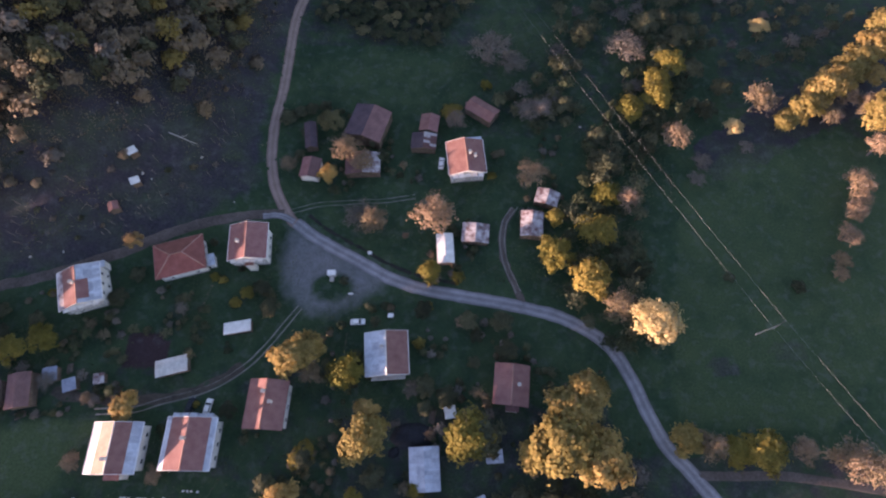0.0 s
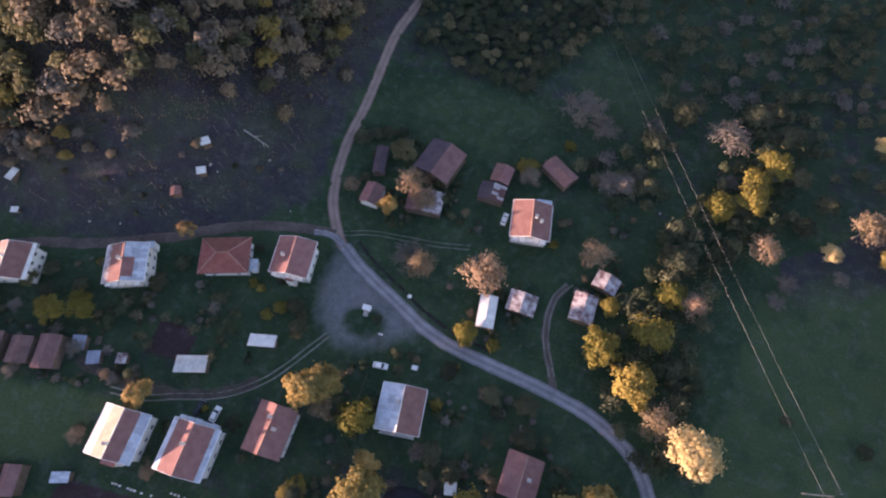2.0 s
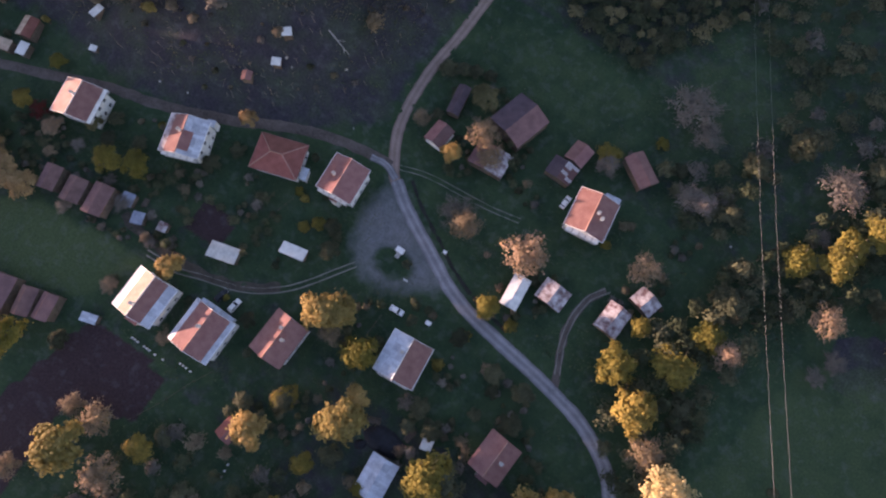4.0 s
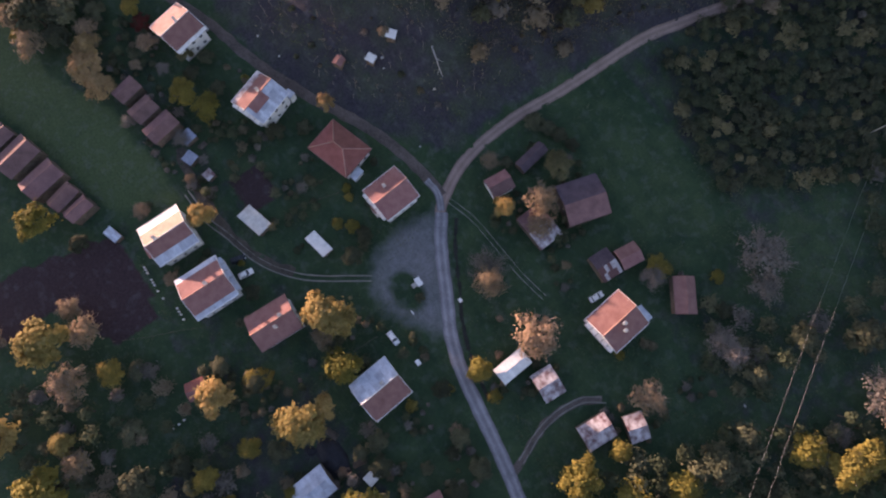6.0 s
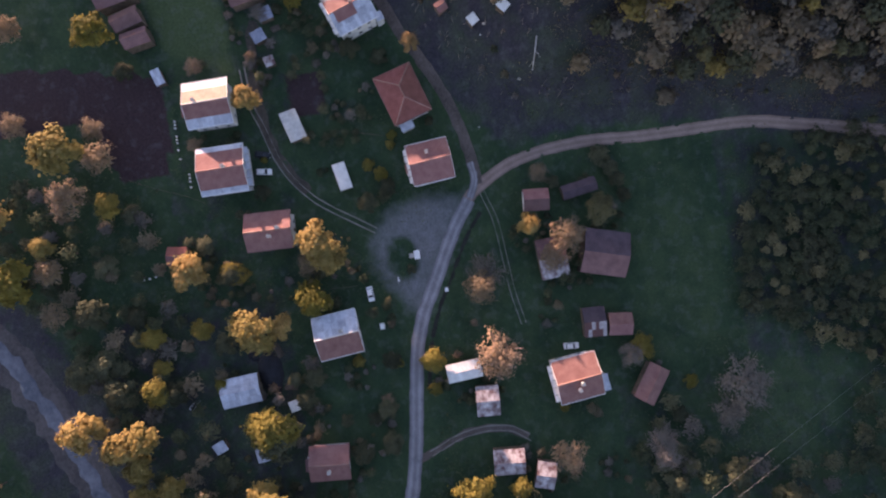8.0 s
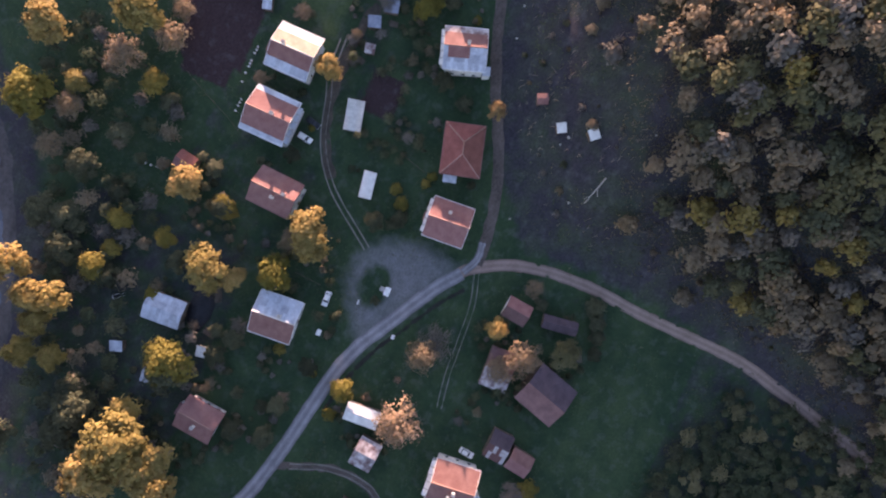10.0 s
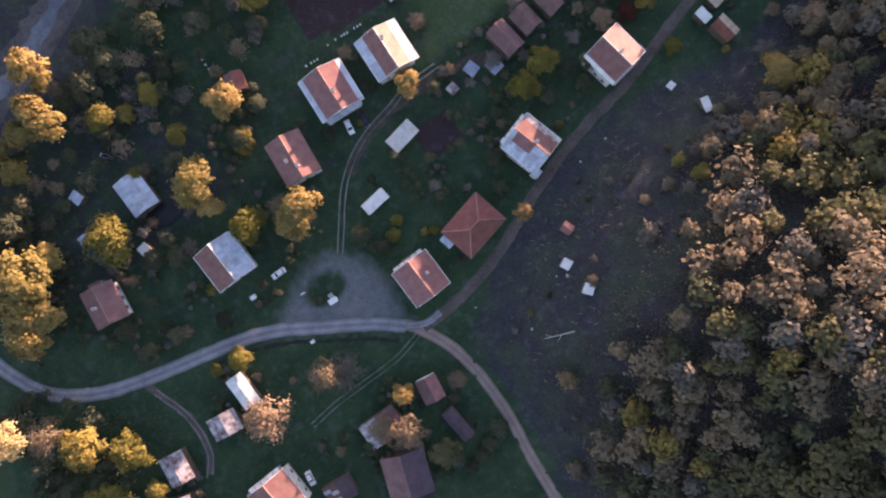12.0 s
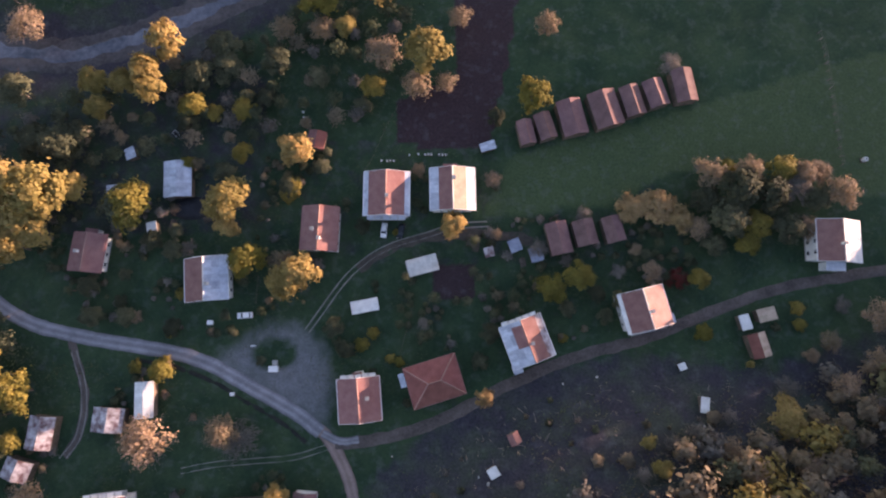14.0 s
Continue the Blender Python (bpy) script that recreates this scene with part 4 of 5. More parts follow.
fence([(-68.4, -26.3), (-64, -18), (-60.5, -10), (-57.5, -4.6)], 2.4, PLANK, "grey wooden fence along the tilled field", rails=1)
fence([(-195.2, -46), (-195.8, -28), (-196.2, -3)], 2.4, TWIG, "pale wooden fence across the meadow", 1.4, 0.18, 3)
fence([(-68, 47), (-70, 40), (-71.5, 34)], 2.2, PLANK, "thin wooden garden fence")
fence([(-27.5, 33), (-28, 24)], 2.2, PLANK, "thin wooden yard fence")

HIVE_BODY = Shape().box((0, 0, 0.35), (0.38, 0.36, 0.5)).mesh("body", TRIM)
HIVE_LID = Shape().box((0, 0, 0.63), (0.43, 0.4, 0.08)).mesh("lid", WHITE_SHEET)
HIVE_STAND = Shape().box((0, 0, 0.05), (0.5, 0.46, 0.1)).mesh("stand", PLANK)
hive = thing("beehive", pose(-81.4, -9.2, ground_z(-81.4, -9.2)), "white wooden beehive in a row behind the houses", "beehive", "row of beehives")
for piece, me in (("body", HIVE_BODY), ("lid", HIVE_LID), ("stand", HIVE_STAND)):
    part(piece, me, None, hive)
for hx, hy in ((-39.2, -25.0), (-39.3, -23.3), (-39.5, -21.6), (-80.5, -9.2), (-79.5, -9.3), (-77.2, -9.35), (-76.3, -9.4), (-75.4, -9.4), (-73.4, -9.5), (-70.8, -9.4), (-66.2, -7.7), (-65.2, -7.75), (-64.2, -7.8), (-62.6, -7.9)):
    copy_thing(hive, pose(hx, hy, ground_z(hx, hy), 0, 0, random.uniform(-20, 20)))


def hand_cart(x, y, turn):
    home = thing("hand_cart", pose(x, y, ground_z(x, y), 0, 0, turn), "white hand cart with a dark bed on the grass", "cart")
    part("bed", Shape().box((0, 0, 0.62), (1.9, 1.0, 0.08)), TARP, home)
    for sy in (-0.52, 0.52):
        part("side_board", Shape().box((0, sy, 0.8), (1.9, 0.06, 0.34)), TRIM, home)
        wheel = part("wheel", Shape().tube((-0.2, sy * 1.15 - 0.04, 0.32), (-0.2, sy * 1.15 + 0.04, 0.32), 0.32, 0.32, 12), RUBBER, home)
        part("rim", Shape().tube((-0.2, sy * 1.15 - 0.05, 0.32), (-0.2, sy * 1.15 + 0.05, 0.32), 0.2, 0.2, 8), STEEL, wheel)
    part("end_board", Shape().box((-0.95, 0, 0.8), (0.06, 1.0, 0.34)), TRIM, home)
    part("shaft", Shape().tube((0.9, -0.3, 0.6), (2.2, -0.25, 0.05), 0.04, 0.035, 6).tube((0.9, 0.3, 0.6), (2.2, 0.25, 0.05), 0.04, 0.035, 6), STEEL, home)


hand_cart(-2.4, -16.8, 130)


def boulder(x, y, size, label, material=CONCRETE):
    """A pale stone or sack: an uneven low lump."""
    sh, n, m = Shape(), 8, 4
    for k in range(1, m + 1):
        for i in range(n):
            t, q = 6.2832 * i / n, k / m
            bump = 1 + 0.3 * noise.noise((math.cos(t) * 1.3 + x, math.sin(t) * 1.3 + y, q))
            sh.v.append((size * q * bump * math.cos(t), size * 0.75 * q * bump * math.sin(t), size * 0.7 * (1 - q ** 2.5) - (0.15 if k == m else 0)))
    sh.f = [((k - 1) * n + i, k * n + i, k * n + (i + 1) % n, (k - 1) * n + (i + 1) % n) for k in range(1, m) for i in range(n)] + [tuple(range(n))]
    ob = tagged(new("boulder", sh.mesh("boulder", material, True)), label, "boulder", "pale boulders")
    ob.matrix_basis = pose(x, y, ground_z(x, y), 0, 0, random.uniform(0, 180))


for x, y, size in ((-75.0, 86.5, 0.75), (-65.6, 74.5, 0.45), (-90.2, 79.2, 0.8), (-120.6, 54.5, 0.7), (-111.4, 56.1, 0.55), (-88.0, 78.0, 0.5), (-145.0, 66.4, 0.6), (46.4, 104.0, 0.7), (-96.0, 97.0, 0.5)):
    boulder(x, y, 0.7 * size, "pale limestone boulder lying in the grass")


def water_tank(x, y):
    home = thing("water_tank", pose(x, y, ground_z(x, y)), "white plastic water tank on a timber stand", "tank")
    part("stand", Shape().box((0, 0, 0.2), (1.5, 1.3, 0.4)), PLANK, home)
    part("tank", Shape().tube((0, 0, 0.4), (0, 0, 1.5), 0.62, 0.6, 14), WHITE_SHEET, home)
    part("lid", Shape().tube((0, 0, 1.5), (0, 0, 1.58), 0.25, 0.22, 10), TARP, home)


water_tank(-202.8, -5.4)
for x, y, turn, n, long, words in ((-97.6, 15.6, 12, 9, 3.0, "stack of split logs beside the lane"), (-89.6, 18.4, 70, 7, 2.4, "small stack of firewood in a yard"), (-102.6, 22.8, 100, 8, 2.6, "stack of poles behind tin huts"), (-112.0, 10.6, 20, 6, 2.6, "firewood stacked at a barn")):
    log_pile(x, y, turn, n, long, words)


# ---- trees ----
def leaf_mesh(name, centres, sizes, material, flat=0.25, facing=None):
    """Many small four-cornered leaves, each at its own tilt round the way it faces."""
    n = len(centres)
    rng = np.random.default_rng(n + 11)
    a = rng.normal(size=(n, 3))
    if facing is not None:
        a = np.cross(np.asarray(facing) + 0.5 * a, rng.normal(size=(n, 3)))
    a /= np.linalg.norm(a, axis=1)[:, None]
    b = np.cross(a, rng.normal(size=(n, 3)) if facing is None else np.asarray(facing) + 0.2 * rng.normal(size=(n, 3)))
    b /= np.linalg.norm(b, axis=1)[:, None]
    s = np.asarray(sizes)[:, None]
    bend = np.cross(a, b) * s * flat
    c = np.asarray(centres)
    v = np.stack([c - a * s + bend, c - b * s * 0.7 - bend * 0.5, c + a * s + bend, c + b * s * 0.7 - bend * 0.5], 1).reshape(-1, 3)
    me = bpy.data.meshes.new(name)
    me.vertices.add(4 * n)
    me.loops.add(4 * n)
    me.polygons.add(n)
    me.vertices.foreach_set("co", v.ravel())
    me.loops.foreach_set("vertex_index", np.arange(4 * n))
    me.polygons.foreach_set("loop_start", np.arange(0, 4 * n, 4))
    me.materials.append(material)
    me.update(calc_edges=True)
    return me


TREE_LOOK = {  # share of leaves, leaf size, height of the crown's middle, its depth, lobes
    "gold": (1.0, 0.3, 5.6, 3.6, 20), "yellow": (1.0, 0.28, 5.0, 3.3, 20), "orange": (0.33, 0.23, 5.0, 3.2, 24), "bare": (0.26, 0.22, 5.0, 3.0, 26),
    "olive": (0.9, 0.3, 4.6, 3.2, 18), "straw": (0.85, 0.26, 6.4, 4.4, 26), "tan": (1.1, 0.26, 4.2, 2.8, 18), "red": (0.9, 0.2, 2.8, 2.2, 14), "brown": (0.75, 0.25, 7.0, 4.0, 18), "moss": (0.85, 0.25, 7.0, 4.0, 18)}
TREE_WORDS = {"gold": "tree with a dense golden autumn crown", "yellow": "tree with yellow-green autumn leaves", "orange": "thinning tree with rusty orange leaves", "bare": "nearly bare tree with pale pinkish twigs",
              "olive": "dark olive-green bushy tree", "tan": "wide tan-brown hedge bush", "red": "dark red bushy shrub", "straw": "tall tree with a gold crown painted pale as in full sun", "brown": "greyish brown forest tree on the slope", "moss": "mossy olive forest tree on the slope", "shrub": "low bushy shrub in the grass"}


def grow_tree(kind, seed, m, low=False):
    """A tree of crown radius 5 m: a tapered trunk with limbs, and a crown of leaf clumps round the limbs' ends."""
    rng = random.Random(seed)
    share, size, mid, deep, lobes = TREE_LOOK[kind]
    if low:
        mid, deep, share = 2.6, 2.6, share * 0.55
    home = thing("shrub" if low else "tree", m, TREE_WORDS["shrub" if low else kind], "shrub" if low else "tree", "shrubs" if low else "trees")
    wood = Shape()
    fork = Vector((rng.uniform(-0.3, 0.3), rng.uniform(-0.3, 0.3), mid * 0.5))
    wood.tube((0, 0, -0.6), fork, 0.34, 0.22, 8)
    tips = []
    for k in range(lobes):
        turn, out = k * 2.4 + rng.uniform(-0.5, 0.5), math.sqrt((k + 0.6) / lobes)
        reach = 3.9 * out * rng.uniform(0.72, 1.12)
        up = mid + deep * (0.75 * (1 - out * out) - 0.25 * rng.random())
        tip = Vector((reach * math.cos(turn), reach * math.sin(turn), up))
        knee = fork.lerp(tip, 0.5) + Vector((0, 0, rng.uniform(-0.5, 0.3)))
        wood.tube(fork, knee, 0.13, 0.08, 5)
        wood.tube(knee, tip, 0.08, 0.03, 4)
        tips.append(tip)
        for j in range(10 if kind in ("bare", "orange") else 3):
            far = Vector((rng.gauss(0, 1), rng.gauss(0, 1), rng.gauss(0.3, 0.8))).normalized() * rng.uniform(0.9, 1.9) + Vector((math.cos(turn), math.sin(turn), 0.2)) * 0.7
            wood.tube(knee.lerp(tip, rng.uniform(0.3, 1.0)), tip + far, 0.035, 0.014, 3)
    part("trunk", wood, TWIG if kind in ("bare", "orange") else BARK, home)
    spread = np.random.default_rng(seed + 5)
    centres, sizes, facing = [], [], []
    for tip in tips:
        r = rng.uniform(1.0, 1.75)
        n = int(115 * share * r)
        way = spread.normal(size=(n, 3))
        way /= np.linalg.norm(way, axis=1)[:, None]
        way[:, 2] = np.abs(way[:, 2]) * 0.9 - 0.28
        lump = 1 + 0.3 * np.sin(way[:, 0] * 5 + k) * np.cos(way[:, 1] * 6)
        centres.append(np.array(tip) + way * (r * lump * spread.uniform(0.5, 1.05, n) * np.where(spread.random(n) < 0.16, 1.38, 1.0))[:, None])
        sizes.append(spread.uniform(0.6, 1.4, n) * size * 1.05)
        facing.append(0.7 * way + np.array((tip - Vector((0, 0, mid - deep))).normalized()))
    part("crown", leaf_mesh("crown", np.concatenate(centres), np.concatenate(sizes), LEAF[kind], 0.15, np.concatenate(facing)), None, home)
    return home


PROTOTYPES = {}


def plant(kind, x, y, radius, low=False, tall=1.0):
    """Plants a tree of that crown radius; trees of a kind share a few grown shapes."""
    n = len(PROTOTYPES.setdefault((kind, low), []))
    s = radius / 5
    m = pose(x, y, ground_z(x, y), 0, 0, random.uniform(0, 360)) @ Matrix.Diagonal((s, s, s * tall, 1))
    if n < 4:
        PROTOTYPES[kind, low].append(grow_tree(kind, 31 * n + len(kind) * 7, m, low))
        return
    home = random.choice(PROTOTYPES[kind, low])
    c = home.scale
    copy = copy_thing(home, m @ Matrix.Diagonal((1 / c[0], 1 / c[1], 1 / c[2], 1)))
    copy.matrix_basis = m


for x, y, r in ((38.5, -0.3, 8.7), (30.1, 3.4, 9.2), (33.6, 10.2, 8.0), (23.6, 0.7, 5.5), (38.5, 14.1, 6.1), (-20.5, 5.3, 7.2), (-19.6, 11.4, 4.1), (-41.4, 24.7, 6.1), (-36.8, 26.9, 5.8), (-52.0, -48.5, 4.1), (-76.6, -38.0, 7.8), (-63.2, -61.2, 6.5), (-83.2, 12.6, 4.2), (-38.9, -9.6, 5.8), (-23.0, -28.1, 2.2), (38.2, 2.2, 6.4), (29.6, 2.9, 5.7), (36.8, 16.9, 5.8), (119.4, 107.3, 5.6), (127.0, 114.2, 6.8), (137.1, 122.6, 7.1), (148.6, 131.4, 7.5), (143.3, 102.7, 8.5), (62.3, 4.3, 5.1), (112.1, 102.7, 4.1), (116.6, 105.0, 4.6), (123.2, 110.3, 5.7),):
    plant("gold", x, y, r, tall=random.uniform(0.85, 1.1))
for x, y, r in ((131.8, 117.8, 6.5), (142.5, 126.3, 6.8), (156.5, 141.7, 8.4), (147.8, 122.6, 5.3), (-164.9, 64.2, 5.3), (-130.4, 74.2, 2.7),):
    plant("gold", x, y, r, tall=random.uniform(0.85, 1.1))
for x, y, r in ((81.9, 1.6, 6.1), (75.5, 1.6, 4.9), (6.1, 5.3, 7.4), (-23.0, -9.8, 3.5), (-37.6, -0.1, 3.0), (-26.1, 21.8, 5.7), (-106.6, -24.8, 5.6), (-109.5, 30.7, 4.7), (-117.2, 27.5, 4.7), (-149.9, 28.6, 3.4), (-8.7, -23.9, 4.5), (-14.4, -22.2, 3.1), (-23.2, -22.9, 4.0), (-60.6, -29.2, 4.2), (-44.3, -57.5, 7.6), (-3.8, 50.8, 3.9), (-166.9, 13.8, 4.7), (42.5, 47.8, 6.5), (46.4, 63.4, 6.7), (50.4, 76.0, 5.2), (32.5, 55.7, 6.1), (62.3, 108.4, 5.8), (71.3, 112.9, 6.0), (78.7, 127.6, 6.2), (34.4, 68.6, 3.5), (73.0, 120.0, 5.6), (-175.7, -1.3, 5.0), (-164.0, 19.3, 3.9), (-161.6, -3.1, 2.9), (-7.2, -7.1, 2.7), (-177.2, 37.0, 2.3),):
    plant("yellow", x, y, r, tall=random.uniform(0.85, 1.1))
for x, y, r in ((-150.2, 43.3, 2.8),):
    plant("yellow", x, y, r, tall=random.uniform(0.85, 1.1))
for x, y, r in ((-2.3, 67.8, 7.5), (-20.7, 67.1, 3.4), (-137.1, 26.3, 3.6), (-63.9, -38.7, 6.0), (-73.1, -28.6, 5.4), (-45.4, -47.7, 4.9), (-33.6, -48.8, 4.6), (-181.9, -0.4, 4.7), (-190.7, 5.4, 5.6), (-155.0, -0.7, 5.7), (41.8, -49.4, 6.8), (-86.4, -50.8, 4.4), (-111.8, -47.5, 4.4), (-81.8, -30.1, 4.1), (-73.5, -4.2, 2.6), (-94.7, -0.8, 2.9), (50.4, 40.2, 5.8), (57.0, 74.4, 4.8), (27.6, 82.4, 5.8), (68.6, 2.9, 4.8), (92.9, 2.3, 4.1), (102.3, 0.0, 6.5), (107.9, -2.4, 5.9), (129.9, 80.4, 5.5), (126.4, 70.2, 4.4), (122.2, 62.1, 4.3), (118.7, 54.8, 3.4), ):
    plant("orange", x, y, r, tall=random.uniform(0.85, 1.1))
for x, y, r in ((-21.3, 66.7, 5.2), (-31.4, 92.8, 5.8), (-26.4, 88.0, 4.8), (128.3, 105.7, 4.3), (136.3, 113.5, 5.0), (141.7, 109.6, 5.0), (140.1, 92.9, 5.3), (130.1, 75.4, 4.1), (117.0, 50.4, 2.9), (-150.4, 14.4, 4.1), (-166.2, -1.4, 4.8), (-181.6, 14.8, 4.2), (-186.8, -1.1, 4.4), (-196.3, 39.6, 5.6), (-183.6, 46.1, 3.5), (-191.8, 51.5, 4.7), (-182.2, 57.0, 4.6), (-178.3, 49.7, 2.6), (-95.2, 14.9, 1.9), (-133.7, 20.1, 2.3), (-147.6, 14.0, 2.4), (-148.0, 70.8, 3.6), (-175.4, 68.2, 4.4), (-150.9, 76.4, 3.9), (-165.7, 74.7, 4.1),):
    plant("orange", x, y, r, tall=random.uniform(0.85, 1.1))
for x, y, r in ((131.3, 109.6, 5.4), (16.3, 133.6, 8.2), (33.5, 109.6, 4.8), (63.8, 133.9, 7.7), (83.8, 88.7, 3.7), (80.9, 82.4, 3.2), (99.7, 95.0, 3.0), (24.6, 129.0, 5.6), (4.0, 104.8, 4.4), (28.7, 109.2, 5.0), (37.7, 115.4, 3.3), (65.7, 118.4, 3.9), (-147.6, -34.3, 4.1), (-119.7, 10.0, 2.9), (-178.4, 2.8, 6.1), (-189.7, 36.4, 2.8), (-169.4, 58.0, 3.6), (-188.8, 62.5, 5.0), (-25.5, 69.4, 5.8), (-88.9, 16.8, 2.5), (-106.7, 19.6, 3.2), (-98.1, 20.9, 1.9), (-93.7, 14.5, 2.2), (-114.2, 22.9, 2.2), (-44.7, 22.9, 2.3), (-8.5, 17.6, 2.8), (-128.6, 26.2, 2.6),):
    plant("bare", x, y, r, tall=random.uniform(0.6, 0.8))
for x, y, r in ((-141.1, 67.2, 3.2), (-134.7, 69.3, 2.5), (-156.9, 70.0, 3.4), (-151.1, 63.9, 2.3), (-126.0, 75.7, 2.1),):
    plant("bare", x, y, r, tall=random.uniform(0.85, 1.1))
for x, y, r in ((0.8, 15.0, 3.6), (-18.0, -4.2, 3.5), (-32.5, -37.6, 5.2), (-17.8, -36.5, 4.9), (-9.8, -33.5, 5.3), (-16.7, -42.6, 5.4), (28.0, -12.5, 6.5), (35.2, -14.3, 5.8), (23.6, -16.3, 4.8), (11.8, 2.5, 3.4), (41.5, -28.7, 6.1), (-7.4, -18.8, 3.7), (-162.4, 4.2, 6.9), (-158.5, 12.1, 6.4), (-170.9, 5.9, 6.0), (-113.7, 36.0, 2.8), (-45.4, -5.8, 3.0), (-29.6, -26.3, 3.6), (-44.1, -33.1, 3.9), (-57.3, -24.1, 3.1), (-152.7, 6.5, 4.9), (-96.1, -19.3, 3.0), (-4.8, 17.9, 3.5), (6.9, 36.2, 3.3), (16.7, 36.0, 3.4), (-5.7, 39.3, 3.1), (51.2, 86.6, 6.1), (49.5, 140.4, 5.9), (40.4, 127.6, 4.7), (83.8, 140.4, 5.2),):
    plant("olive", x, y, r, tall=random.uniform(0.85, 1.1))
for x, y, r in ((86.1, 125.1, 5.0), (40.8, 110.7, 4.0), (50.6, 97.2, 3.9), (64.7, 92.9, 4.0), (95.3, 117.8, 4.1), (17.8, 27.4, 3.8), (9.5, 32.1, 2.2), (8.5, 24.4, 2.2), (-5.1, 12.6, 2.5), (9.5, 5.6, 6.5), (-36.3, -0.4, 3.5), (72.5, 145.8, 5.7), (87.7, 108.4, 4.4), (79.1, 148.5, 4.8), (23.1, 115.4, 2.8), (54.1, 55.7, 3.9), (55.9, 50.4, 3.9), (-175.4, 14.7, 5.6), (-154.7, 19.1, 3.8), (-184.2, 6.9, 4.7), (-122.1, 32.3, 2.9), (-124.0, 38.4, 2.6), (-92.8, 42.4, 3.4), (-57.3, 12.0, 2.6), (-49.7, 40.2, 3.2), (-52.9, 46.3, 2.9),):
    plant("olive", x, y, r, tall=random.uniform(0.85, 1.1))
for x, y, r in ((-132.7, 8.6, 5.0), (-139.8, 8.4, 6.2), (-145.1, 12.0, 4.8),):
    plant("tan", x, y, r, tall=random.uniform(0.85, 1.1))
for x, y, r in ((58.2, 34.6, 7.0), (95.5, 101.2, 3.4), (113.8, 144.0, 3.8)):
    plant("straw", x, y, r)
for x, y, r in ((75.3, 96.6, 5.6), (104.8, 110.7, 6.4), (-36.0, 21.6, 4.0)):
    plant("orange", x, y, r, tall=1.1)
plant("tan", -90.2, 58.9, 2.9, tall=1.9)
for x, y, r in ((3.2, -33.0, 5.4), (2.4, -27.8, 4.8), (16.8, -22.3, 4.2), (-2.8, -41.2, 6.0), (18.3, -30.0, 4.8), (9.8, -29.5, 4.4), (-36.1, 82.3, 3.6)):
    plant("gold", x, y, r, tall=1.45)
for x, y, r in ((-48.5, 108.5, 2.8), (-44.6, 110.2, 2.6), (-40.2, 111.6, 2.4), (-47.0, 92.5, 2.2)):
    plant("olive", x, y, r, tall=0.8)
for x, y, r in ((-37.0, 103.0, 5.2), (-128.0, 34.0, 3.0)):
    plant("moss", x, y, r, tall=0.7)
for x, y, r in ((-145.2, 28.4, 3.7),):
    plant("red", x, y, r, tall=random.uniform(0.85, 1.1))
for x, y, r in ((-65.1, 48.8, 1.6), (-57.3, 44.9, 2.6), (-51.0, 44.8, 2.3), (-11.8, 63.6, 1.4), (-4.4, 41.0, 1.8), (-3.4, 48.6, 2.1), (-177.7, 41.5, 2.3), (-89.7, 49.9, 2.8), (-60.4, 41.9, 2.2), (-69.7, 60.8, 1.6), (-60.4, 52.5, 1.3), (-95.8, 1.2, 1.3), (-29.5, 49.0, 1.7), (-171.4, 42.2, 1.5), (-3.9, 57.5, 1.6), (5.2, 36.2, 2.6), (-6.9, 30.1, 2.1), (-66.8, 13.5, 1.3), (-93.7, 17.4, 1.6), (-107.5, 24.1, 1.9), (-88.2, 17.3, 1.9), (-112.6, 44.2, 1.6), (85.0, 49.9, 1.9), (104.9, 46.9, 2.4), (15.6, 84.5, 1.8), (-67.7, 49.8, 1.8),):
    plant(random.choice(("yellow", "orange", "olive")), x, y, r, True)
for x, y, r in ((-3.3, 49.9, 3.0), (4.3, 49.9, 2.3), (-36.0, 1.6, 3.3), (-3.6, 5.8, 1.9), (-52.4, 106.2, 3.7), (-45.4, 101.9, 2.8), (-50.4, 88.6, 3.5), (3.0, 108.8, 4.4), (14.9, 120.8, 2.5),):
    plant(random.choice(("yellow", "orange", "olive")), x, y, r, True)



# ---- the wood on the slope, the hazel grove and wild growth ----
def scatter(count, box, allowed, gap, seed):
    rng, out = random.Random(seed), []
    for _ in range(count):
        x, y = rng.uniform(box[0], box[1]), rng.uniform(box[2], box[3])
        if allowed(x, y) and all((x - a) ** 2 + (y - b) ** 2 > gap * gap for a, b in out):
            out.append((x, y))
    return out


CLOUDS, FACING = [], []
for seed in range(8):
    rng, spots, faces = np.random.default_rng(40 + seed), [], []
    for k in range(8):
        out = math.sqrt((k + 0.4) / 8)
        tip = np.array((3.3 * out * math.cos(k * 2.4 + seed), 3.3 * out * math.sin(k * 2.4 + seed), 7.0 + 2.4 * (1 - out * out) + rng.uniform(-0.8, 0.8)))
        way = rng.normal(size=(42, 3)) * (1, 1, 0.75)
        spots.append(tip + way * rng.uniform(0.75, 1.25))
        faces.append(0.5 * way + (tip - (0, 0, 5.0)) / np.linalg.norm(tip - (0, 0, 5.0)))
    CLOUDS.append(np.concatenate(spots))
    FACING.append(np.concatenate(faces))


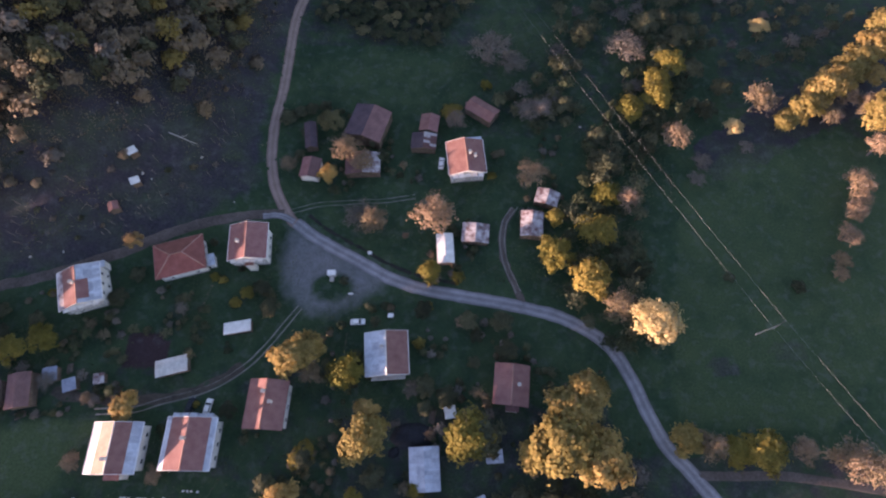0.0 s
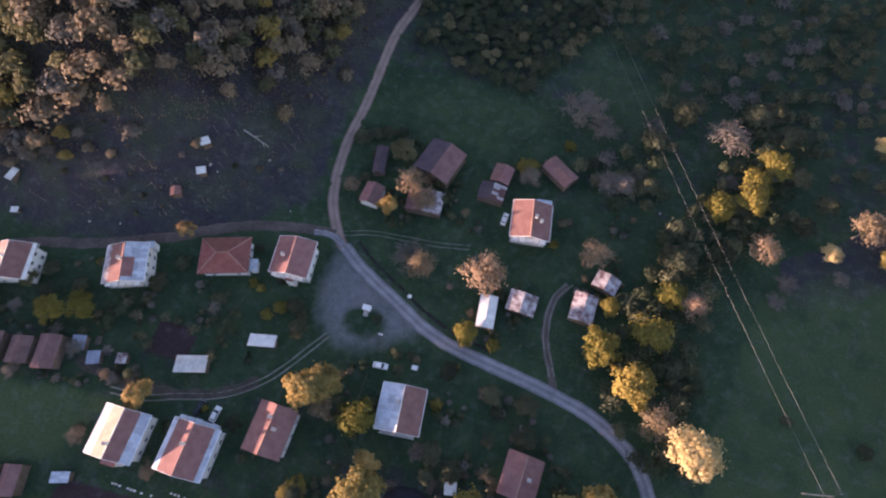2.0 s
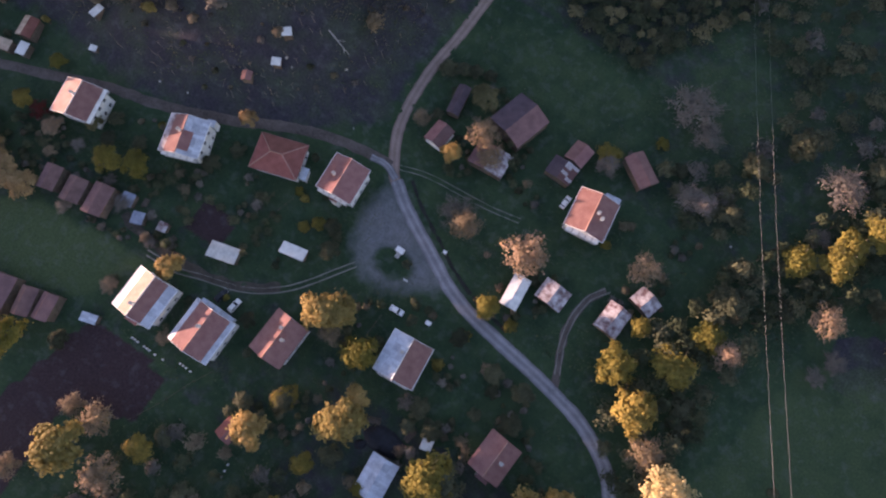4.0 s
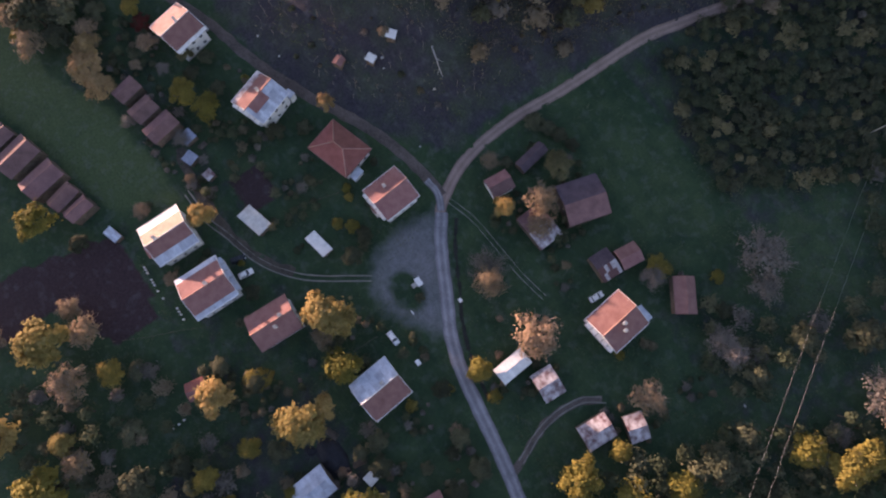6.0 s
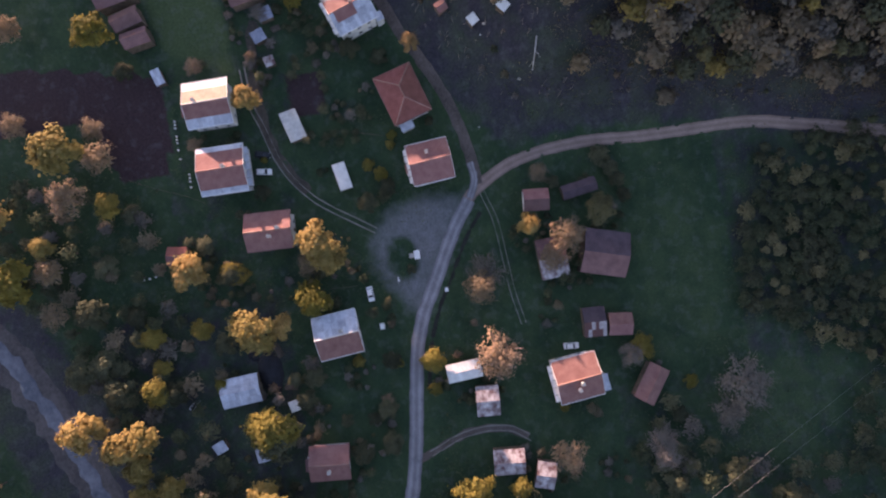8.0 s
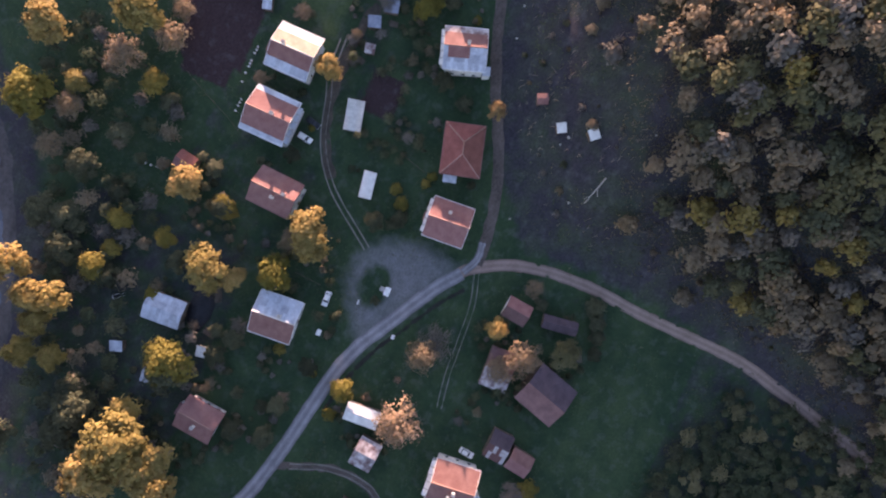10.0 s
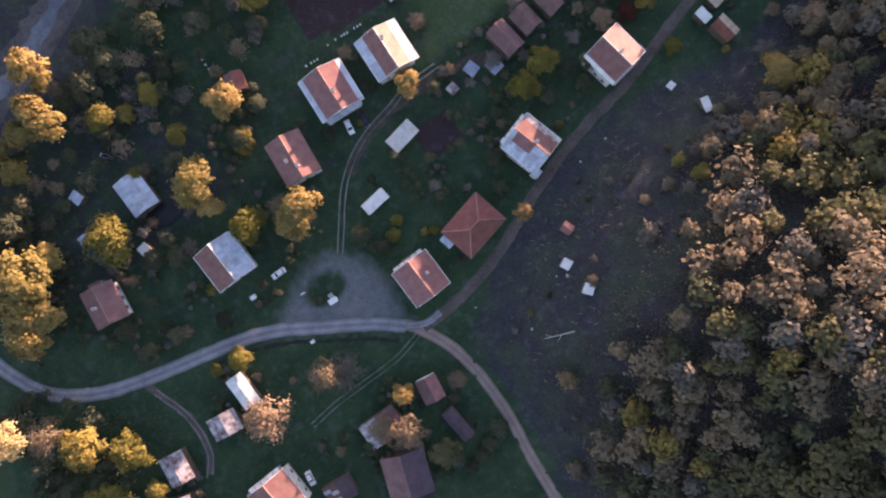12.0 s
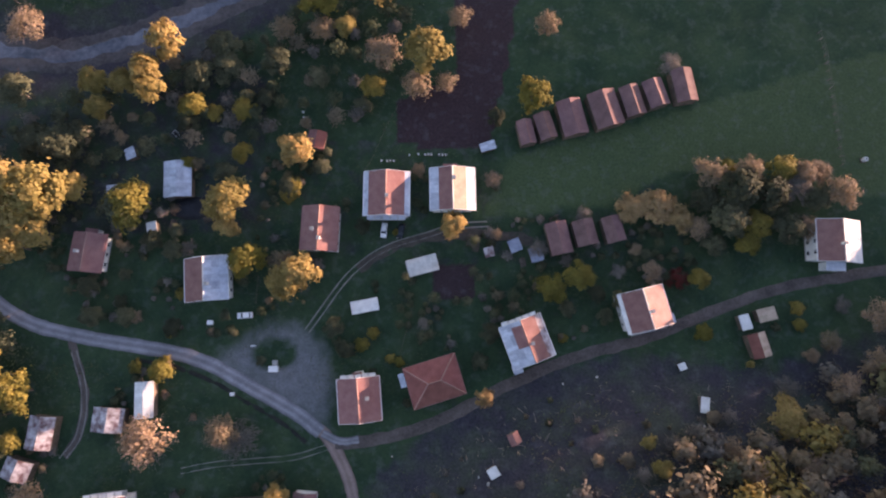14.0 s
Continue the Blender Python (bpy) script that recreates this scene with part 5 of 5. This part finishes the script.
def woods(spots, kind, label, size=0.5):
    """Many trees too like one another to count, joined: crowns of leaf clumps in one mesh, their trunks and limbs in another."""
    rng = np.random.default_rng(len(spots))
    cloud, sizes, facing, stems = [], [], [], Shape()
    for x, y, r, tall in spots:
        a, z = rng.uniform(0, 6.28), ground_z(x, y)
        shape = rng.integers(8)
        pts = CLOUDS[shape] * (r / 5, r / 5, tall)
        turn = np.array(((math.cos(a), math.sin(a), 0), (-math.sin(a), math.cos(a), 0), (0, 0, 1)))
        cloud.append(pts @ turn + (x, y, z))
        facing.append(FACING[shape] @ turn)
        sizes.append(rng.uniform(0.6, 1.35, len(pts)) * size * (0.62 + 0.1 * r))
        stems.tube((x, y, z - 0.4), (x, y, z + 5.5 * tall), 0.22, 0.12, 5)
        for k in range(5):
            b = a + k * 1.26
            stems.tube((x, y, z + (4.2 + 0.3 * k) * tall), (x + 0.6 * r * math.cos(b), y + 0.6 * r * math.sin(b), z + 8.2 * tall), 0.08, 0.03, 3)
    tagged(new("wood_crowns", leaf_mesh("wood_crowns", np.concatenate(cloud), np.concatenate(sizes), LEAF[kind], 0.15, np.concatenate(facing))), label, "woodland", kind="stuff")
    tagged(new("wood_trunks", stems.mesh("wood_trunks", BARK)), "grey trunks and limbs of the woodland", "woodland", kind="stuff")


WOOD_EDGE = [(-460, -68), (-300, -24), (-254, -3), (-224, 22), (-208, 44), (-182, 58), (-165, 66), (-152, 70), (-138, 70), (-128, 77), (-117, 84), (-104, 91), (-89, 95), (-79, 106), (-71, 126), (-64, 148), (-58, 165), (-40, 200), (-10, 260)]
# Past x = -206, mostly unseen overtall trees are added to shade the slope.
stand = {}
for x, y in scatter(21000, (-320, -20, -10, 225), lambda x, y: from_line(WOOD_EDGE, x, y) > -15 and abs(from_line(NORTH, x, y)) > 4.5 and (y - 60) < 0.9 * (x + 330), 4.3, 3):
    deep, patch = from_line(WOOD_EDGE, x, y), noise.noise((x * 0.045, y * 0.045, 1.5)) + random.uniform(-0.25, 0.25)
    if x < -240 and random.random() > 0.6:
        continue
    if x > -206 and random.random() > (0.6 + deep / 14 if deep > 0 else 0.42 + deep / 40):
        continue
    kind = "moss" if patch > 0.34 else random.choices(("brown", "bare", "olive", "gold", "orange"), (48, 20, 20, 6, 6))[0]
    stand.setdefault(kind, []).append((x, y, random.choice((2.6, 3.4, 4.2, 5.0, 6.2)) * random.uniform(0.9, 1.1) * max(0.4, min(1.0, 0.75 + deep / 24)), random.uniform(0.6, 1.05) * max(0.35, min(1.0, 0.7 + deep / 20)) * (1.75 if x < -206 and y < 70 else 1.0)))
for kind, spots in stand.items():
    woods(spots, kind, {"brown": "dense greyish brown autumn wood on the slope", "moss": "mossy olive trees of the sloping wood", "bare": "leafless pale trees of the sloping wood", "gold": "golden trees scattered in the sloping wood", "orange": "rusty autumn trees of the sloping wood", "olive": "dark olive trees of the sloping wood"}[kind])
for x, y in scatter(1500, (-215, -58, 50, 165), lambda x, y: from_line(TOE, x, y) > 6 and from_line(WOOD_EDGE, x, y) < 0 and min(abs(from_line(NORTH, x, y)), abs(from_line(WEST, x, y))) > 4.0, 3.6, 8):
    if noise.noise((x * 0.06, y * 0.06, 2)) > -0.1:
        plant(random.choice(("olive", "bare", "bare", "brown")), x, y, random.uniform(0.5, 1.5), True)
GROVE = [(-47, 151), (-50, 190), (-20, 225), (30, 225), (17, 172), (6, 152), (-1, 147), (-3, 138), (-9, 141), (-14, 138), (-20, 143), (-30, 144), (-37, 149)]
SCRUB = [(16, 112), (30, 100), (44, 104), (50, 130), (60, 150), (110, 160), (120, 215), (30, 225), (16, 178), (40, 158), (36, 128)]
BELT = [(44, 26), (58, 30), (60, 60), (64, 90), (84, 110), (96, 150), (74, 152), (62, 122), (48, 96), (38, 70), (36, 48)]
BANK = [(50, -2), (20, -8), (-8, -12), (-30, -14), (-56, -20), (-66, -34), (-72, -64), (-44, -58), (-20, -44), (5, -36), (30, -26), (52, -24)]
NORTH_EAST = [(98, 124), (128, 132), (160, 150), (165, 220), (96, 220), (84, 160)]
FAR_BANK = [(60, -60), (20, -62), (-6, -78), (-20, -100), (-40, -150), (60, -150), (140, -90)]
for area, box, count, gap, kinds, label, small in (
        (GROVE, (-50, 30, 135, 226), 3000, 3.3, ("hazel", "hazel", "olive", "olive", "moss", "hazel"), "dark hazel grove north of the lawn", (1.2, 3.9, 0.34)),
        (SCRUB, (14, 122, 98, 226), 1500, 5.6, ("olive", "hazel", "olive", "bare"), "grey-green scrub under the power line", (1.9, 4.6, 0.42)),
        (BELT, (34, 98, 24, 154), 1300, 4.5, ("olive", "hazel", "olive", "hazel"), "dark tree belt along the meadow", (2.2, 4.6, 0.6)),
        (NORTH_EAST, (84, 165, 122, 220), 600, 6.0, ("olive", "olive", "olive", "bare"), "mixed wood beyond the meadow", (1.8, 3.6, 0.45)),
        (BANK, (-74, 54, -66, 0), 1300, 4.9, ("olive", "hazel", "olive", "brown", "bare", "hazel"), "mixed thicket along the river", (1.7, 4.0, 0.5)),
        (FAR_BANK, (-40, 140, -150, -58), 900, 6.0, ("brown", "olive", "orange"), "mixed wood beyond the river", (2.4, 4.2, 0.8))):
    stand = {}
    for x, y in scatter(count, box, lambda x, y: inside(area, x, y) and abs(from_line(RIVER, x, y)) > 9, gap, len(area) + count):
        stand.setdefault(random.choice(kinds), []).append((x, y, random.uniform(small[0], small[1]), small[2] * random.uniform(0.75, 1.15)))
    for kind, spots in stand.items():
        woods(spots, kind, label, 0.36)


VILLAGE = [(-150, 30), (-120, 46), (-84, 60), (-62, 50), (-48, 36), (-28, 42), (0, 40), (30, 32), (44, 24), (40, -4), (-60, -12), (-66, -8), (-90, 6), (-104, 10), (-150, 8)]
MEADOW = [(-46, 78), (-10, 52), (20, 48), (40, 44), (42, 70), (50, 96), (20, 104), (8, 120), (-30, 112), (-46, 108)]


def clear_spot(x, y, room):
    return all((x - o.location.x) ** 2 + (y - o.location.y) ** 2 > (room + (7.0 if o["category"] == "house" else 3.6)) ** 2 for o in BUILT) and (int(x // 3), int(y // 3)) not in ROADSIDE


BUILT = [o for o in scene.objects if o.parent is None and o.get("category") in ("house", "shed", "car", "fountain")]
ROADSIDE = {(int(c.x // 3) + i, int(c.y // 3) + j) for way in (MAIN, NORTH, WEST, LANE, [(-24, 47), (-32, 41), (-44, 45), (-46, 60)]) for c in smooth_line(way, 2.0) for i in (-1, 0, 1) for j in (-1, 0, 1)}
for area, box, count, label, limit in ((VILLAGE, (-150, 44, -12, 60), 2600, "low mixed bushes and weeds between the gardens", 0.04), (MEADOW, (-46, 50, 44, 120), 1500, "low mixed bushes at the meadow edges", 0.3)):
    stand = {}
    for x, y in scatter(count, box, lambda x, y: inside(area, x, y) and not inside(GARDEN, x, y) and noise.noise((x * 0.075, y * 0.075, 4.0)) > limit and clear_spot(x, y, 0.8), 1.7, count):
        stand.setdefault(random.choice(("olive", "hazel", "hazel", "olive", "bare", "brown")), []).append((x, y, *((random.uniform(1.2, 2.3), random.uniform(0.2, 0.42)) if random.random() < 0.22 else (random.uniform(0.6, 1.7), random.uniform(0.07, 0.2)))))
    for kind, spots in stand.items():
        woods(spots, kind, label, 0.25)


def undergrowth():
    """Weeds and low leaves, thick along hedges, ditches and under trees."""
    rng = np.random.default_rng(9)
    xs, ys = rng.uniform(-215, 150, 260000), rng.uniform(-75, 185, 260000)
    centres, sizes = [], []
    roads = [smooth_line(p, 4.0) for p in (MAIN, NORTH, WEST, LANE)]
    near = {(int(p.x // 4) + i, int(p.y // 4) + j) for line in roads for p in line for i in (-1, 0, 1) for j in (-1, 0, 1)}
    for x, y, chance in zip(xs, ys, rng.uniform(size=len(xs))):
        thick = noise.noise((x * 0.05, y * 0.05, 7.0)) + 0.6 * noise.noise((x * 0.17, y * 0.17, 3.0))
        if x > 75 or x < -92 and y < 9 or thick < 0.0 or chance > 0.8 * thick + 0.12 or (int(x // 4), int(y // 4)) in near or inside(TILLED, x, y) or inside(LAWNS[0], x, y) or inside(LAWNS[1], x, y) or abs(from_line(RIVER, x, y)) < 9:
            continue
        centres.append((x, y, ground_z(x, y) + rng.uniform(0.05, 0.55)))
        sizes.append(rng.uniform(0.12, 0.3))
    ob = new("undergrowth", leaf_mesh("undergrowth", centres, sizes, LEAF["hazel"]))
    tagged(ob, "dark tangled weeds and low leaves over the grass", "undergrowth", kind="stuff")


undergrowth()


def leaf_litter():
    """Fallen leaves and seedlings under the sloping wood and along its edge."""
    rng = np.random.default_rng(21)
    centres, sizes = [], []
    for x, y, chance, up in zip(rng.uniform(-215, -30, 150000), rng.uniform(55, 200, 150000), rng.uniform(size=150000), rng.uniform(0.03, 0.9, 150000)):
        deep = from_line(WOOD_EDGE, x, y)
        if deep < -26 or chance > (0.34 if deep > -4 else 0.03 + deep / 300) + max(deep, -4) / 40 + 0.5 * noise.noise((x * 0.12, y * 0.12, 6.0)):
            continue
        centres.append((x, y, ground_z(x, y) + up))
        sizes.append(rng.uniform(0.15, 0.34))
    ob = new("leaf_litter", leaf_mesh("leaf_litter", centres, sizes, LEAF["brown"]))
    tagged(ob, "brown fallen leaves and saplings under the wood", "leaf litter", kind="stuff")


leaf_litter()


def bare_saplings():
    """Thin leafless stems and fallen sticks on the open slope."""
    rng, sh = random.Random(77), Shape()
    for x, y in scatter(900, (-175, -58, 54, 130), lambda x, y: from_line(TOE, x, y) > 5 and -34 < from_line(WOOD_EDGE, x, y) < 3 and noise.noise((x * 0.07, y * 0.07, 9.0)) > -0.12, 1.6, 31):
        z = ground_z(x, y)
        if rng.random() < 0.3:
            a, long = rng.uniform(0, 6.28), rng.uniform(0.8, 2.6)
            q = (x + long * math.cos(a), y + long * math.sin(a))
            sh.tube((x, y, z + 0.1), (*q, ground_z(*q) + 0.12), 0.09, 0.05, 4)
            continue
        up = rng.uniform(1.6, 4.2)
        tip = (x + rng.uniform(-0.5, 0.5), y + rng.uniform(-0.5, 0.5), z + up)
        sh.tube((x, y, z - 0.1), tip, 0.07, 0.025, 4)
        for k in range(4):
            h, a = rng.uniform(0.4, 0.9), rng.uniform(0, 6.28)
            p = [u + (v - u) * h for u, v in zip((x, y, z), tip)]
            sh.tube(p, (p[0] + 0.7 * math.cos(a), p[1] + 0.7 * math.sin(a), p[2] + rng.uniform(0.3, 0.9)), 0.03, 0.015, 3)
    tagged(new("bare_saplings", sh.mesh("bare_saplings", TWIG)), "pale leafless saplings and sticks on the slope", "saplings", kind="stuff")


bare_saplings()
